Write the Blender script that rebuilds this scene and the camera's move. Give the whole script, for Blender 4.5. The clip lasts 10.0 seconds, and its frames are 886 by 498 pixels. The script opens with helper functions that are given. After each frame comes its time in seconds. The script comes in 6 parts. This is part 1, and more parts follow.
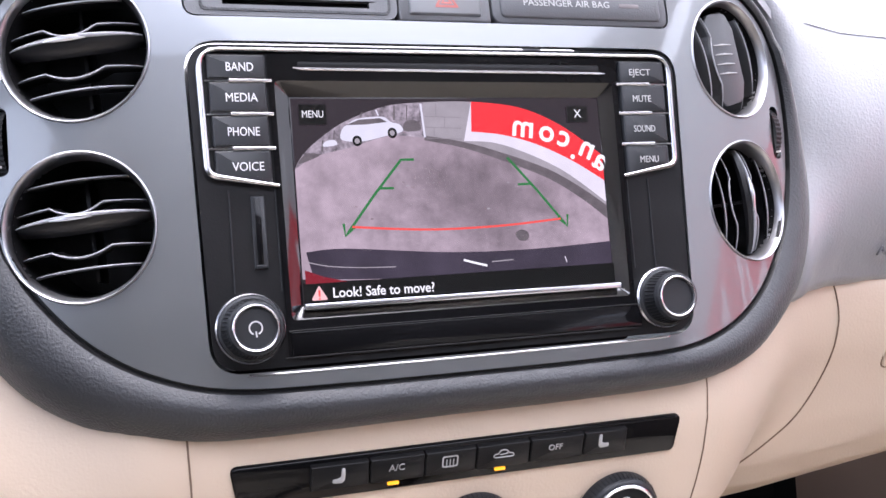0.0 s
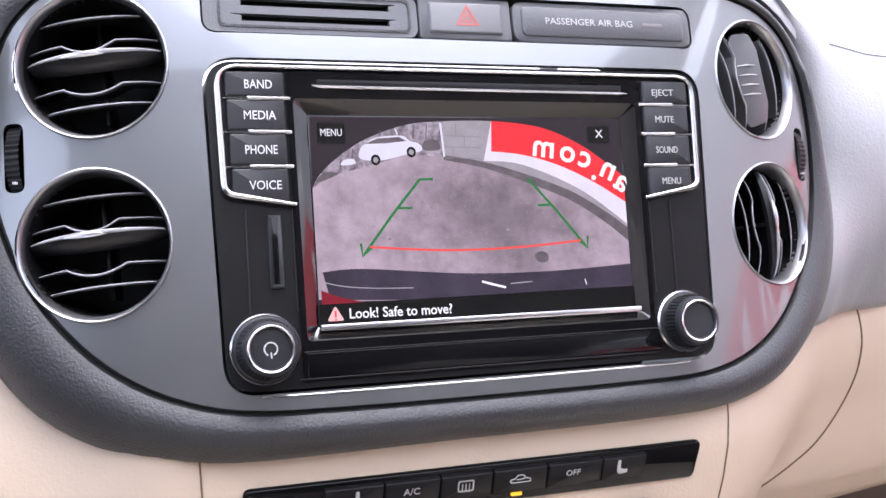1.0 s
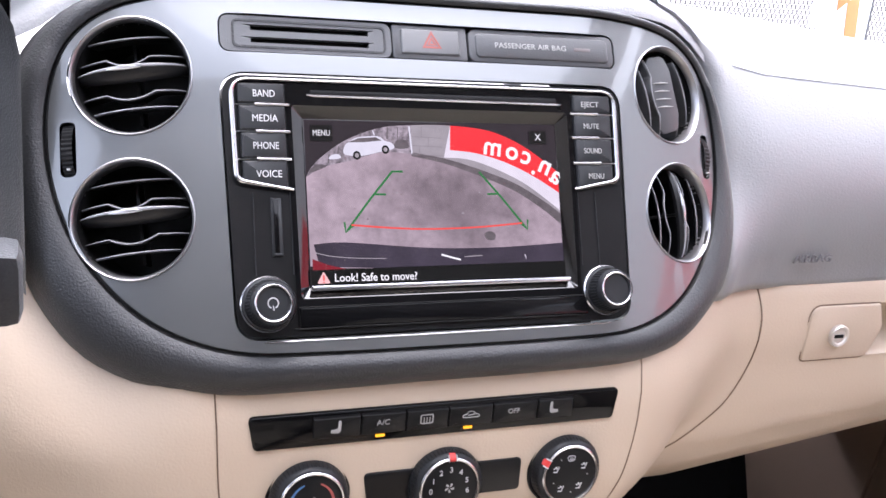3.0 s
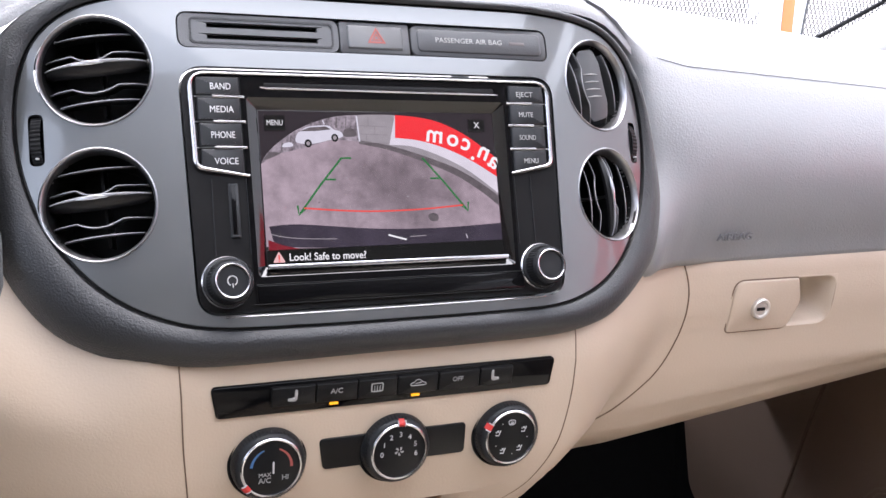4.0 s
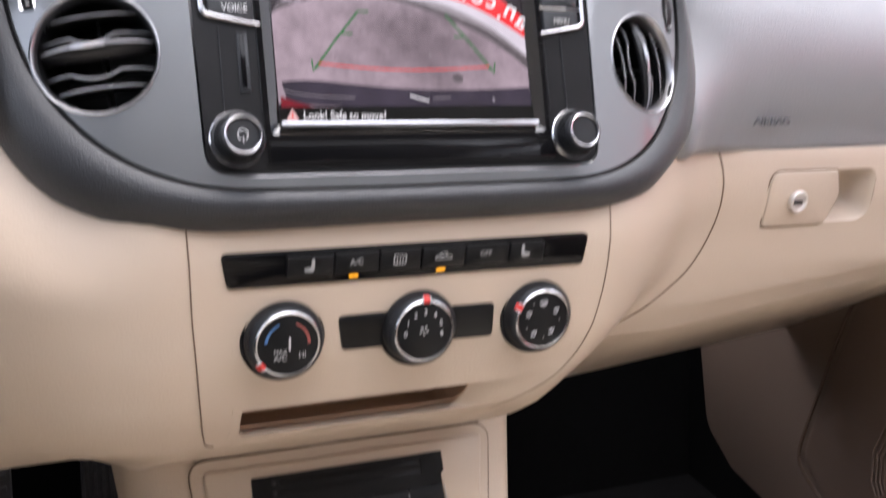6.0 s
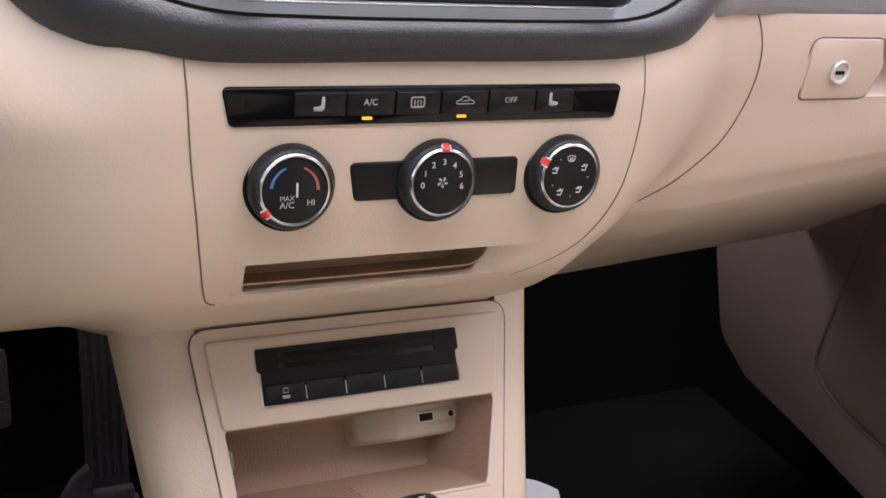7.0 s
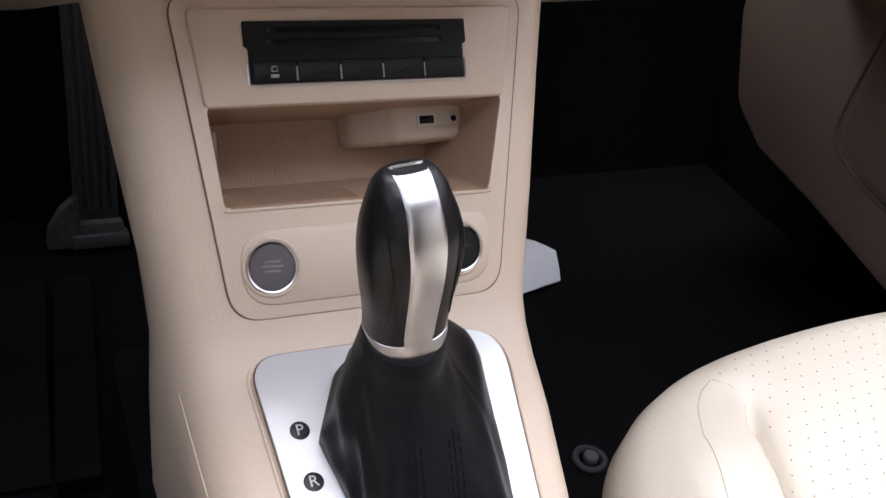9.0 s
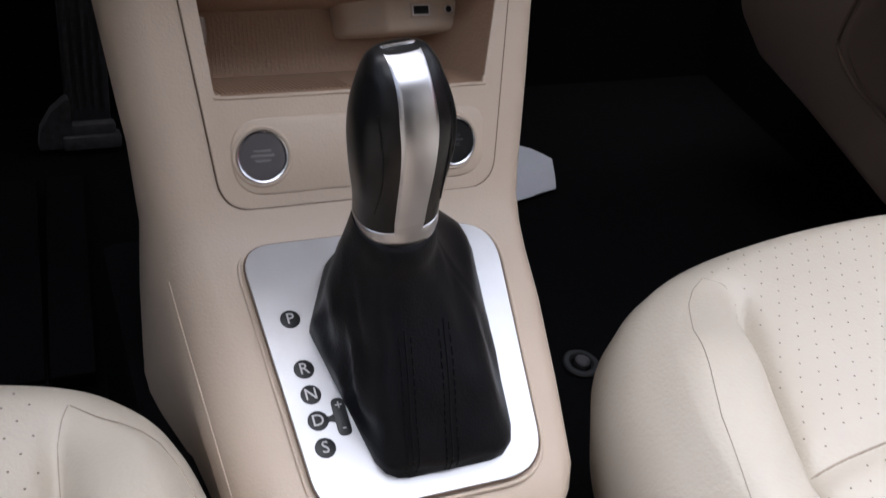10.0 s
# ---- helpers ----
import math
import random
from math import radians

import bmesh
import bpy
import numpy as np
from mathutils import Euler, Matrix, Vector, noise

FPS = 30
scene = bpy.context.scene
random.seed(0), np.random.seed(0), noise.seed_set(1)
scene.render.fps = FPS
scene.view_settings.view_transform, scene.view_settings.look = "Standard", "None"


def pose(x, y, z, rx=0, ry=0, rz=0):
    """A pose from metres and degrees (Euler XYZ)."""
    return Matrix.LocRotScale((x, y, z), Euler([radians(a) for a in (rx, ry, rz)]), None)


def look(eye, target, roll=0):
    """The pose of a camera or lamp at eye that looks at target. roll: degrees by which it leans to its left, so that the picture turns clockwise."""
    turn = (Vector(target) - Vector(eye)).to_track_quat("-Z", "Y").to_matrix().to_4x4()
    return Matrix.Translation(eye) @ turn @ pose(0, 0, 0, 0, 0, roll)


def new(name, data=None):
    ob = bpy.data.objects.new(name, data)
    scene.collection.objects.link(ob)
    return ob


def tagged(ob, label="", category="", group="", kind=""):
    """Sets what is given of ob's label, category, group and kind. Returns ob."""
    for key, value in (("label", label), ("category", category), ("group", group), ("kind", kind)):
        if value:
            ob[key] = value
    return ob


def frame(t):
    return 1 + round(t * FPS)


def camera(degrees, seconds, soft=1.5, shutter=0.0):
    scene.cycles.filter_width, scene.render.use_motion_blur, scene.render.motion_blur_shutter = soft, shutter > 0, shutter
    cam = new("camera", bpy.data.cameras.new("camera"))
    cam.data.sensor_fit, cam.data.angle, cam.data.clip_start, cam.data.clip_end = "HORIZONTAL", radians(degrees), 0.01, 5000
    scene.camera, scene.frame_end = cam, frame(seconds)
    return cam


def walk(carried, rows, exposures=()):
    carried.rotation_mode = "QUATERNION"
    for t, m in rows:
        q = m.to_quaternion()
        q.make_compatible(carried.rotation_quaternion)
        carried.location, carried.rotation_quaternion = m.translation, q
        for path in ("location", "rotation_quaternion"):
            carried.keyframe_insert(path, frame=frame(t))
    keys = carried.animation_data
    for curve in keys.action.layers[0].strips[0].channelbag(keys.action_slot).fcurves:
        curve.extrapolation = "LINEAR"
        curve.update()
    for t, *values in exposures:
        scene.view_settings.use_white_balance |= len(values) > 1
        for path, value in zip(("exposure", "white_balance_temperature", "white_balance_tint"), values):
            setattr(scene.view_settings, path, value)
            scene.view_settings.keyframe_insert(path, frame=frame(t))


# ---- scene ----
cam = camera(46.21, 10.0, shutter=0.35)
FLOOR = 0.76      # height of the display's centre above the floor
# F: the frame of the centre stack's face (x right, y into the dash, z up along the face), which leans back by 25 degrees
F = pose(0, 0, FLOOR, -25, 0, 0)
CAR = pose(0, 0, FLOOR)
# seconds, then x, y, z, yaw, pitch, roll in the frame F
PATH = [
    (0.0, -0.1591, -0.3947, -0.0531, -20.27, 4.19, 4.61),
    (0.5, -0.1606, -0.3929, -0.0500, -20.11, 4.33, 4.13),
    (1.0, -0.1582, -0.3892, -0.0488, -19.50, 4.89, 3.86),
    (1.5, -0.1488, -0.3790, -0.0442, -19.10, 4.47, 3.59),
    (2.0, -0.1603, -0.3948, -0.0467, -20.28, 4.60, 3.80),
    (2.2, -0.1670, -0.4110, -0.0490, -20.42, 4.74, 3.79),
    (3.3, -0.2008, -0.5027, -0.0753, -22.23, 5.31, 3.30),
    (3.5, -0.2041, -0.5113, -0.0749, -23.17, 4.70, 3.66),
    (4.0, -0.2067, -0.5212, -0.0841, -24.00, 4.78, 4.59),
    (4.5, -0.2063, -0.5220, -0.0849, -24.11, 4.66, 4.71),
    (5.0, -0.2059, -0.5223, -0.0866, -24.05, 4.70, 4.94),
    (5.5, -0.2066, -0.5169, -0.0913, -24.18, 5.03, 5.07),
    (5.8, -0.2049, -0.4960, -0.1169, -24.21, 4.98, 5.26),
    (6.0, -0.2056, -0.4705, -0.1383, -24.09, 3.63, 5.29),
    (6.2, -0.2041, -0.4457, -0.1533, -24.44, 1.44, 5.02),
    (7.3, -0.1956, -0.4212, -0.1818, -23.75, -0.82, 4.42),
    (7.5, -0.1928, -0.4142, -0.1901, -23.73, -1.96, 4.27),
    (8.0, -0.1880, -0.4021, -0.2138, -23.76, -6.23, 3.10),
    (8.5, -0.1851, -0.3883, -0.2364, -23.61, -10.41, 1.97),
    (9.0, -0.1844, -0.3838, -0.2410, -23.58, -10.95, 1.42),
    (9.5, -0.1839, -0.3864, -0.2466, -23.53, -12.86, 1.04),
    (10.0, -0.1818, -0.3832, -0.2555, -23.59, -15.45, 0.70),
]
EXPOSURES = [(0.0, 3.26, 6080, 17), (2.2, 3.29, 6130, 17), (4.5, 2.93, 6300, 13), (5.4, 2.97, 6350, 13), (6.0, 3.03, 6400, 14), (6.2, 3.04, 6400, 15), (7.3, 3.02, 6450, 15), (8.0, 3.18, 6150, 13), (8.6, 3.06, 6100, 13), (9.0, 2.64, 6100, 13), (9.5, 2.37, 6050, 12), (10.0, 2.00, 6000, 12)]
walk(cam, [(t, F @ pose(x, y, z, 90 + p, r, yaw)) for t, x, y, z, yaw, p, r in PATH], EXPOSURES)

# ---- daylight: an overcast sky ----
world = bpy.data.worlds.new("overcast_sky")
scene.world = world
world.use_nodes = True
wn = world.node_tree.nodes
sky = wn.new("ShaderNodeTexSky")
sky.sky_type, sky.sun_disc = "NISHITA", False
sky.sun_elevation, sky.sun_rotation = radians(84), radians(-15)
sky.air_density, sky.dust_density, sky.ozone_density = 1.0, 3.0, 1.0
pale = wn.new("ShaderNodeHueSaturation")
pale.inputs["Saturation"].default_value = 0.45
world.node_tree.links.new(sky.outputs[0], pale.inputs["Color"])
world.node_tree.links.new(pale.outputs[0], wn["Background"].inputs[0])
wn["Background"].inputs[1].default_value = 0.15
sun = new("sun", bpy.data.lights.new("sun", "SUN"))
sun.data.energy, sun.data.angle, sun.data.color = 1.0, radians(110), (1.0, 0.98, 0.96)
sun.matrix_world = look((1.1, 0.60, 4.0), (0, 0, 0.5))


# ---- materials ----
def material(name, color, rough=0.5, metal=0.0, vary=0.12, scale=40.0, bump=0.0, grain=900.0, coat=0.0, spec=0.5, detail=4.0, sheen=0.0):
    """A surface with two scales of variation: soft blotches in colour and gloss, and a fine grain in relief."""
    m = bpy.data.materials.new(name)
    m.use_nodes = True
    nt = m.node_tree
    b = nt.nodes["Principled BSDF"]
    tc = nt.nodes.new("ShaderNodeTexCoord")
    big = nt.nodes.new("ShaderNodeTexNoise")
    big.inputs["Scale"].default_value, big.inputs["Detail"].default_value = scale, detail
    nt.links.new(tc.outputs["Object"], big.inputs["Vector"])
    ramp = nt.nodes.new("ShaderNodeMapRange")
    ramp.inputs["To Min"].default_value, ramp.inputs["To Max"].default_value = 1 - vary, 1 + vary
    nt.links.new(big.outputs["Fac"], ramp.inputs["Value"])
    mix = nt.nodes.new("ShaderNodeVectorMath")
    mix.operation = "SCALE"
    mix.inputs[0].default_value = color
    nt.links.new(ramp.outputs[0], mix.inputs["Scale"])
    nt.links.new(mix.outputs[0], b.inputs["Base Color"])
    rr_ = nt.nodes.new("ShaderNodeMapRange")
    rr_.inputs["To Min"].default_value, rr_.inputs["To Max"].default_value = max(rough * 0.85, 0.02), min(rough * 1.15, 1)
    nt.links.new(big.outputs["Fac"], rr_.inputs["Value"])
    nt.links.new(rr_.outputs[0], b.inputs["Roughness"])
    b.inputs["Metallic"].default_value = metal
    b.inputs["Coat Weight"].default_value = coat
    b.inputs["Coat Roughness"].default_value = 0.06
    b.inputs["Specular IOR Level"].default_value = spec
    b.inputs["Sheen Weight"].default_value = sheen
    if bump:
        fine = nt.nodes.new("ShaderNodeTexNoise")
        fine.inputs["Scale"].default_value, fine.inputs["Detail"].default_value = grain, 2.0
        nt.links.new(tc.outputs["Object"], fine.inputs["Vector"])
        bp = nt.nodes.new("ShaderNodeBump")
        bp.inputs["Strength"].default_value, bp.inputs["Distance"].default_value = bump, 0.0006
        nt.links.new(fine.outputs["Fac"], bp.inputs["Height"])
        nt.links.new(bp.outputs[0], b.inputs["Normal"])
    return m


def glowing(name, color, strength=0.14, vary=0.0, scale=200.0, worn=None):
    """A lit display surface under a glossy cover."""
    m = bpy.data.materials.new(name)
    m.use_nodes = True
    nt = m.node_tree
    b = nt.nodes["Principled BSDF"]
    b.inputs["Base Color"].default_value = (0.004, 0.004, 0.004, 1)
    b.inputs["Roughness"].default_value = 0.10
    b.inputs["Specular IOR Level"].default_value = 0.22
    b.inputs["Emission Strength"].default_value = strength
    b.inputs["Emission Color"].default_value = (*color, 1)
    if vary:
        tc = nt.nodes.new("ShaderNodeTexCoord")
        n1 = nt.nodes.new("ShaderNodeTexNoise")
        n1.inputs["Scale"].default_value, n1.inputs["Detail"].default_value, n1.inputs["Roughness"].default_value = scale, 6.0, 0.62
        nt.links.new(tc.outputs["Object"], n1.inputs["Vector"])
        mr = nt.nodes.new("ShaderNodeMapRange")
        mr.inputs["From Min"].default_value, mr.inputs["From Max"].default_value = 0.25, 0.75
        mr.inputs["To Min"].default_value, mr.inputs["To Max"].default_value = 1 - vary, 1 + vary
        nt.links.new(n1.outputs["Fac"], mr.inputs["Value"])
        sc = nt.nodes.new("ShaderNodeVectorMath")
        sc.operation = "SCALE"
        sc.inputs[0].default_value = color
        nt.links.new(mr.outputs[0], sc.inputs["Scale"])
        nt.links.new(sc.outputs[0], b.inputs["Emission Color"])
        if worn:      # a darker trodden patch with a soft, uneven edge in the pictured ground
            mp = nt.nodes.new("ShaderNodeMapping")
            mp.inputs["Location"].default_value = (-worn[0] / worn[2], 0, -worn[1] / worn[3])
            mp.inputs["Scale"].default_value = (1 / worn[2], 0, 1 / worn[3])
            nt.links.new(tc.outputs["Object"], mp.inputs["Vector"])
            n2 = nt.nodes.new("ShaderNodeTexNoise")
            n2.inputs["Scale"].default_value, n2.inputs["Detail"].default_value = 55.0, 4.0
            nt.links.new(tc.outputs["Object"], n2.inputs["Vector"])
            ln = nt.nodes.new("ShaderNodeVectorMath")
            ln.operation = "LENGTH"
            nt.links.new(mp.outputs[0], ln.inputs[0])
            ad = nt.nodes.new("ShaderNodeMath")
            ad.operation = "MULTIPLY_ADD"
            nt.links.new(n2.outputs["Fac"], ad.inputs[0])
            ad.inputs[1].default_value = 0.9
            nt.links.new(ln.outputs["Value"], ad.inputs[2])
            fall = nt.nodes.new("ShaderNodeMapRange")
            fall.interpolation_type = "SMOOTHSTEP"
            fall.inputs["From Min"].default_value, fall.inputs["From Max"].default_value = 0.7, 1.7
            fall.inputs["To Min"].default_value, fall.inputs["To Max"].default_value = worn[4], 1.0
            nt.links.new(ad.outputs[0], fall.inputs["Value"])
            s2 = nt.nodes.new("ShaderNodeVectorMath")
            s2.operation = "SCALE"
            nt.links.new(sc.outputs[0], s2.inputs[0])
            nt.links.new(fall.outputs[0], s2.inputs["Scale"])
            nt.links.new(s2.outputs[0], b.inputs["Emission Color"])
    return m


M_FASCIA = material("grey_metallic_paint", (0.128, 0.134, 0.139), 0.36, 0.72, 0.05, 25, 0.03, 4000, coat=0.9)
M_SOFT = material("charcoal_soft_plastic", (0.019, 0.0202, 0.0228), 0.47, 0, 0.10, 30, 0.60, 900, spec=0.34, sheen=0.10)
# paler than the rim's skin: the daylight on the dash is put into colour
M_DASH = material("daylit_dash_skin", (0.228, 0.234, 0.248), 0.42, 0, 0.06, 20, 0.42, 700, spec=0.8)
M_BEIGE = material("beige_grained_plastic", (0.468, 0.380, 0.298), 0.48, 0, 0.05, 14, 0.26, 700)
# darker, browner copy of the beige: stands for shade in cubby and slot
M_BEIGE_IN = material("shaded_ribbed_lining", (0.31, 0.205, 0.138), 0.65, 0, 0.10, 60, 0.8, 500)
M_BLACK = material("black_satin_plastic", (0.008, 0.008, 0.0085), 0.36, 0, 0.2, 60, 0.10, 1500, spec=0.14)
M_PIANO = material("piano_black_gloss", (0.004, 0.004, 0.0045), 0.07, 0, 0.3, 30, spec=0.13)
M_BUTTON = material("dark_grey_button_plastic", (0.015, 0.016, 0.018), 0.40, 0, 0.12, 80, 0.1, 2500, spec=0.28)
M_CHROME = material("bright_chrome", (0.50, 0.50, 0.52), 0.25, 1.0, 0.03, 60)
M_SATIN = material("satin_silver_metal", (0.52, 0.52, 0.54), 0.30, 1.0, 0.04, 60, 0.04, 2500)
M_PLATE = material("brushed_aluminium", (0.50, 0.51, 0.53), 0.42, 1.0, 0.08, 35, 0.10, 2200)
M_SEAM = material("dark_gap", (0.14, 0.094, 0.066), 0.9, 0, 0.2, 100)
M_LEATHER = material("cream_leather", (0.48, 0.434, 0.362), 0.44, 0, 0.05, 22, 0.50, 450)
M_THREAD = material("cream_thread", (0.30, 0.25, 0.20), 0.8, 0, 0.1, 200)
M_HOLE = material("perforation_hole", (0.15, 0.115, 0.09), 0.9, 0, 0.1, 200)
M_BOOT = material("black_leather", (0.0042, 0.0044, 0.0060), 0.42, 0, 0.25, 45, 0.30, 900, spec=0.14)
M_CARPET = material("black_carpet", (0.004, 0.004, 0.0044), 0.95, 0, 0.5, 80, 0.9, 700, spec=0.05)
M_COVER = material("dark_grey_cover_plastic", (0.060, 0.062, 0.067), 0.40, 0, 0.08, 40, 0.2, 1500)
M_DUSTY = material("dusty_rubber", (0.062, 0.056, 0.057), 0.85, 0, 0.8, 110, 0.5, 300)
# darker copy of the dash skin: the embossed letters' shade as colour
M_EMBOSS = material("shaded_dash_emboss", (0.15, 0.154, 0.168), 0.5, 0, 0.06, 40)
# pale colour painted for the light caught by the black louvres' rounded edges
M_LOUVRE_GLINT = material("louvre_highlight", (0.24, 0.24, 0.255), 0.26, 0, 0.1, 80, spec=0.7)
M_RUBBER = material("black_rubber", (0.055, 0.050, 0.052), 0.6, 0, 0.4, 60, 0.4, 300)
M_DOOR = material("taupe_door_plastic", (0.185, 0.128, 0.095), 0.6, 0, 0.08, 20, 0.3, 900)
M_DOOR_DARK = material("brown_door_pocket", (0.165, 0.110, 0.080), 0.6, 0, 0.08, 20, 0.3, 900)
M_WHITE = material("white_print", (0.45, 0.45, 0.46), 0.5, 0, 0.03, 100)
M_GREY_PRINT = material("grey_print", (0.30, 0.30, 0.30), 0.5, 0, 0.05, 100)
M_RED = material("red_marker", (0.55, 0.03, 0.025), 0.4, 0, 0.05, 100)
M_BLUE = material("blue_print", (0.045, 0.12, 0.26), 0.5, 0, 0.05, 100)
M_DIMRED = material("dim_red_print", (0.26, 0.06, 0.05), 0.5, 0, 0.05, 100)
M_LIT = glowing("amber_lamp", (1.0, 0.42, 0.02), 0.20)
M_PAPER = material("white_paper", (0.62, 0.63, 0.68), 0.7, 0, 0.05, 30, 0.2, 300)
M_LINER = material("light_grey_headliner", (0.70, 0.69, 0.67), 0.9, 0, 0.05, 20, 0.3, 600)


# ---- mesh helpers ----
def thing(name, matrix, label, category, group="", kind=""):
    return_ob = new(name)
    return_ob.empty_display_size = 0.02
    return_ob.matrix_world = matrix
    return tagged(return_ob, label, category, group, kind)


def finish(bm, name, mat, angle=38):
    me = bpy.data.meshes.new(name)
    bmesh.ops.remove_doubles(bm, verts=bm.verts, dist=1e-6)
    bmesh.ops.recalc_face_normals(bm, faces=bm.faces)
    bm.to_mesh(me)
    bm.free()
    for m in (mat if isinstance(mat, (list, tuple)) else (mat,)):
        me.materials.append(m)
    for p in me.polygons:
        p.use_smooth = True
    me.set_sharp_from_angle(angle=radians(angle))
    return me


def part(name, bm, mat, parent=None, label="", at=None, angle=38):
    ob = new(name, finish(bm, name, mat, angle))
    if parent is not None:
        ob.parent = parent
    if at is not None:
        ob.matrix_local = at
    return tagged(ob, label) if label else ob


def rounded(corners, r, n=6):
    """A closed outline from corner points, each rounded with the radius r (a number, or one for each corner)."""
    out, k = [], len(corners)
    for i in range(k):
        p0, p, p1 = (Vector(corners[(i + d) % k]) for d in (-1, 0, 1))
        rad = r[i] if isinstance(r, (list, tuple)) else r
        a, b = (p0 - p), (p1 - p)
        la, lb = a.length, b.length
        a.normalize(), b.normalize()
        ang = a.angle(b)
        d = min(rad / math.tan(ang / 2), la * 0.49, lb * 0.49) if ang < 3.1 else 0
        if d < 1e-6:
            out.append(tuple(p))
            continue
        s, e = p + a * d, p + b * d
        for j in range(n + 1):
            t = j / n
            out.append(tuple(s * (1 - t) ** 2 + p * 2 * t * (1 - t) + e * t * t))
    return out


def box2(x0, z0, x1, z1):
    return [(x0, z0), (x1, z0), (x1, z1), (x0, z1)]


def circle(cx, cz, rx, rz=None, n=40):
    rz = rx if rz is None else rz
    return [(cx + rx * math.cos(2 * math.pi * i / n), cz + rz * math.sin(2 * math.pi * i / n)) for i in range(n)]


def offset(outline, d):
    """The outline moved outwards by d (inwards where d is negative)."""
    k = len(outline)
    area = sum(outline[i][0] * outline[(i + 1) % k][1] - outline[(i + 1) % k][0] * outline[i][1] for i in range(k))
    s = 1 if area > 0 else -1
    out = []
    for i in range(k):
        p0, p, p1 = (Vector(outline[(i + e) % k]) for e in (-1, 0, 1))
        n = Vector((0, 0))
        for a, b in ((p0, p), (p, p1)):
            t = b - a
            if t.length > 1e-9:
                t.normalize()
                n += Vector((t.y, -t.x))
        if n.length > 1e-9:
            n.normalize()
        out.append((p.x + s * d * n.x, p.y + s * d * n.y))
    return out


def loops(bm, rings, cap_first=False, cap_last=True, closed=True):
    """Bridges rings of equally many points (3D) one to the next."""
    vs = [[bm.verts.new(p) for p in ring] for ring in rings]
    for a, b in zip(vs, vs[1:]):
        k = len(a)
        for i in range(k if closed else k - 1):
            bm.faces.new((a[i], a[(i + 1) % k], b[(i + 1) % k], b[i]))
    if cap_first:
        bm.faces.new(vs[0])
    if cap_last:
        bm.faces.new(vs[-1])
    return vs


def slab(outline, front, back, bevel=0.0006, bm=None, y=None):
    """A plate in the x-z plane with a bevelled front edge; front and back are depths along y."""
    bm = bm or bmesh.new()
    f = y or (lambda x, z: 0.0)
    ring = lambda o, d: [(x, d + f(x, z), z) for x, z in o]
    steps = [ring(outline, back), ring(outline, front + bevel), ring(offset(outline, -bevel * 0.4), front + bevel * 0.3), ring(offset(outline, -bevel), front)]
    loops(bm, steps, True, True)
    return bm


def holed(outline, holes, front, back, y=None, cuts=(), bm=None, z_cuts=()):
    """A plate in the x-z plane with holes through it, bent by y(x, z), cut along x at the places in cuts."""
    bm = bm or bmesh.new()
    edges = []
    for o in (outline, *holes):
        vs = [bm.verts.new((x, 0, z)) for x, z in o]
        edges += [bm.edges.new((vs[i], vs[(i + 1) % len(vs)])) for i in range(len(vs))]
    bmesh.ops.triangle_fill(bm, use_beauty=True, use_dissolve=False, edges=edges, normal=(0, -1, 0))
    for c in cuts:
        bmesh.ops.bisect_plane(bm, geom=bm.verts[:] + bm.edges[:] + bm.faces[:], plane_co=(c, 0, 0), plane_no=(1, 0, 0))
    for c in z_cuts:
        bmesh.ops.bisect_plane(bm, geom=bm.verts[:] + bm.edges[:] + bm.faces[:], plane_co=(0, 0, c), plane_no=(0, 0, 1))
    faces = bm.faces[:]
    made = bmesh.ops.extrude_face_region(bm, geom=faces)
    moved = {v for v in made["geom"] if isinstance(v, bmesh.types.BMVert)}
    f = y or (lambda x, z: 0.0)
    for v in bm.verts:
        v.co.y = (back if v in moved else front) + f(v.co.x, v.co.z)
    return bm


def turned(profile, n=40, bm=None, at=None, caps=True):
    """A body of revolution round the y axis: (radius, depth) pairs, front last; open ends are closed."""
    bm = bm or bmesh.new()
    m = at or Matrix()
    rings = [[m @ Vector((r * math.cos(2 * math.pi * i / n), d, r * math.sin(2 * math.pi * i / n))) for i in range(n)] for r, d in profile]
    loops(bm, rings, caps, caps)
    return bm


def tube(path, r, n=8, bm=None, closed=False, flat=1.0):
    """A round bar along a path of 3D points."""
    bm = bm or bmesh.new()
    pts = [Vector(p) for p in path]
    k = len(pts)
    rings, up = [], Vector((0.13, 0.31, 0.94))
    for i, p in enumerate(pts):
        t = (pts[(i + 1) % k] - pts[i - 1]) if closed else (pts[min(i + 1, k - 1)] - pts[max(i - 1, 0)])
        t.normalize()
        a = t.cross(up).normalized()
        b = a.cross(t)
        rad = r[i] if isinstance(r, (list, tuple)) else r
        rings.append([p + a * rad * math.cos(2 * math.pi * j / n) + b * rad * flat * math.sin(2 * math.pi * j / n) for j in range(n)])
    if closed:
        rings.append(rings[0])
    loops(bm, rings, not closed, not closed)
    return bm


def grid(rows, bm=None, close=False):
    """A sheet from rows of equally many 3D points."""
    bm = bm or bmesh.new()
    loops(bm, rows, False, False, closed=close)
    return bm


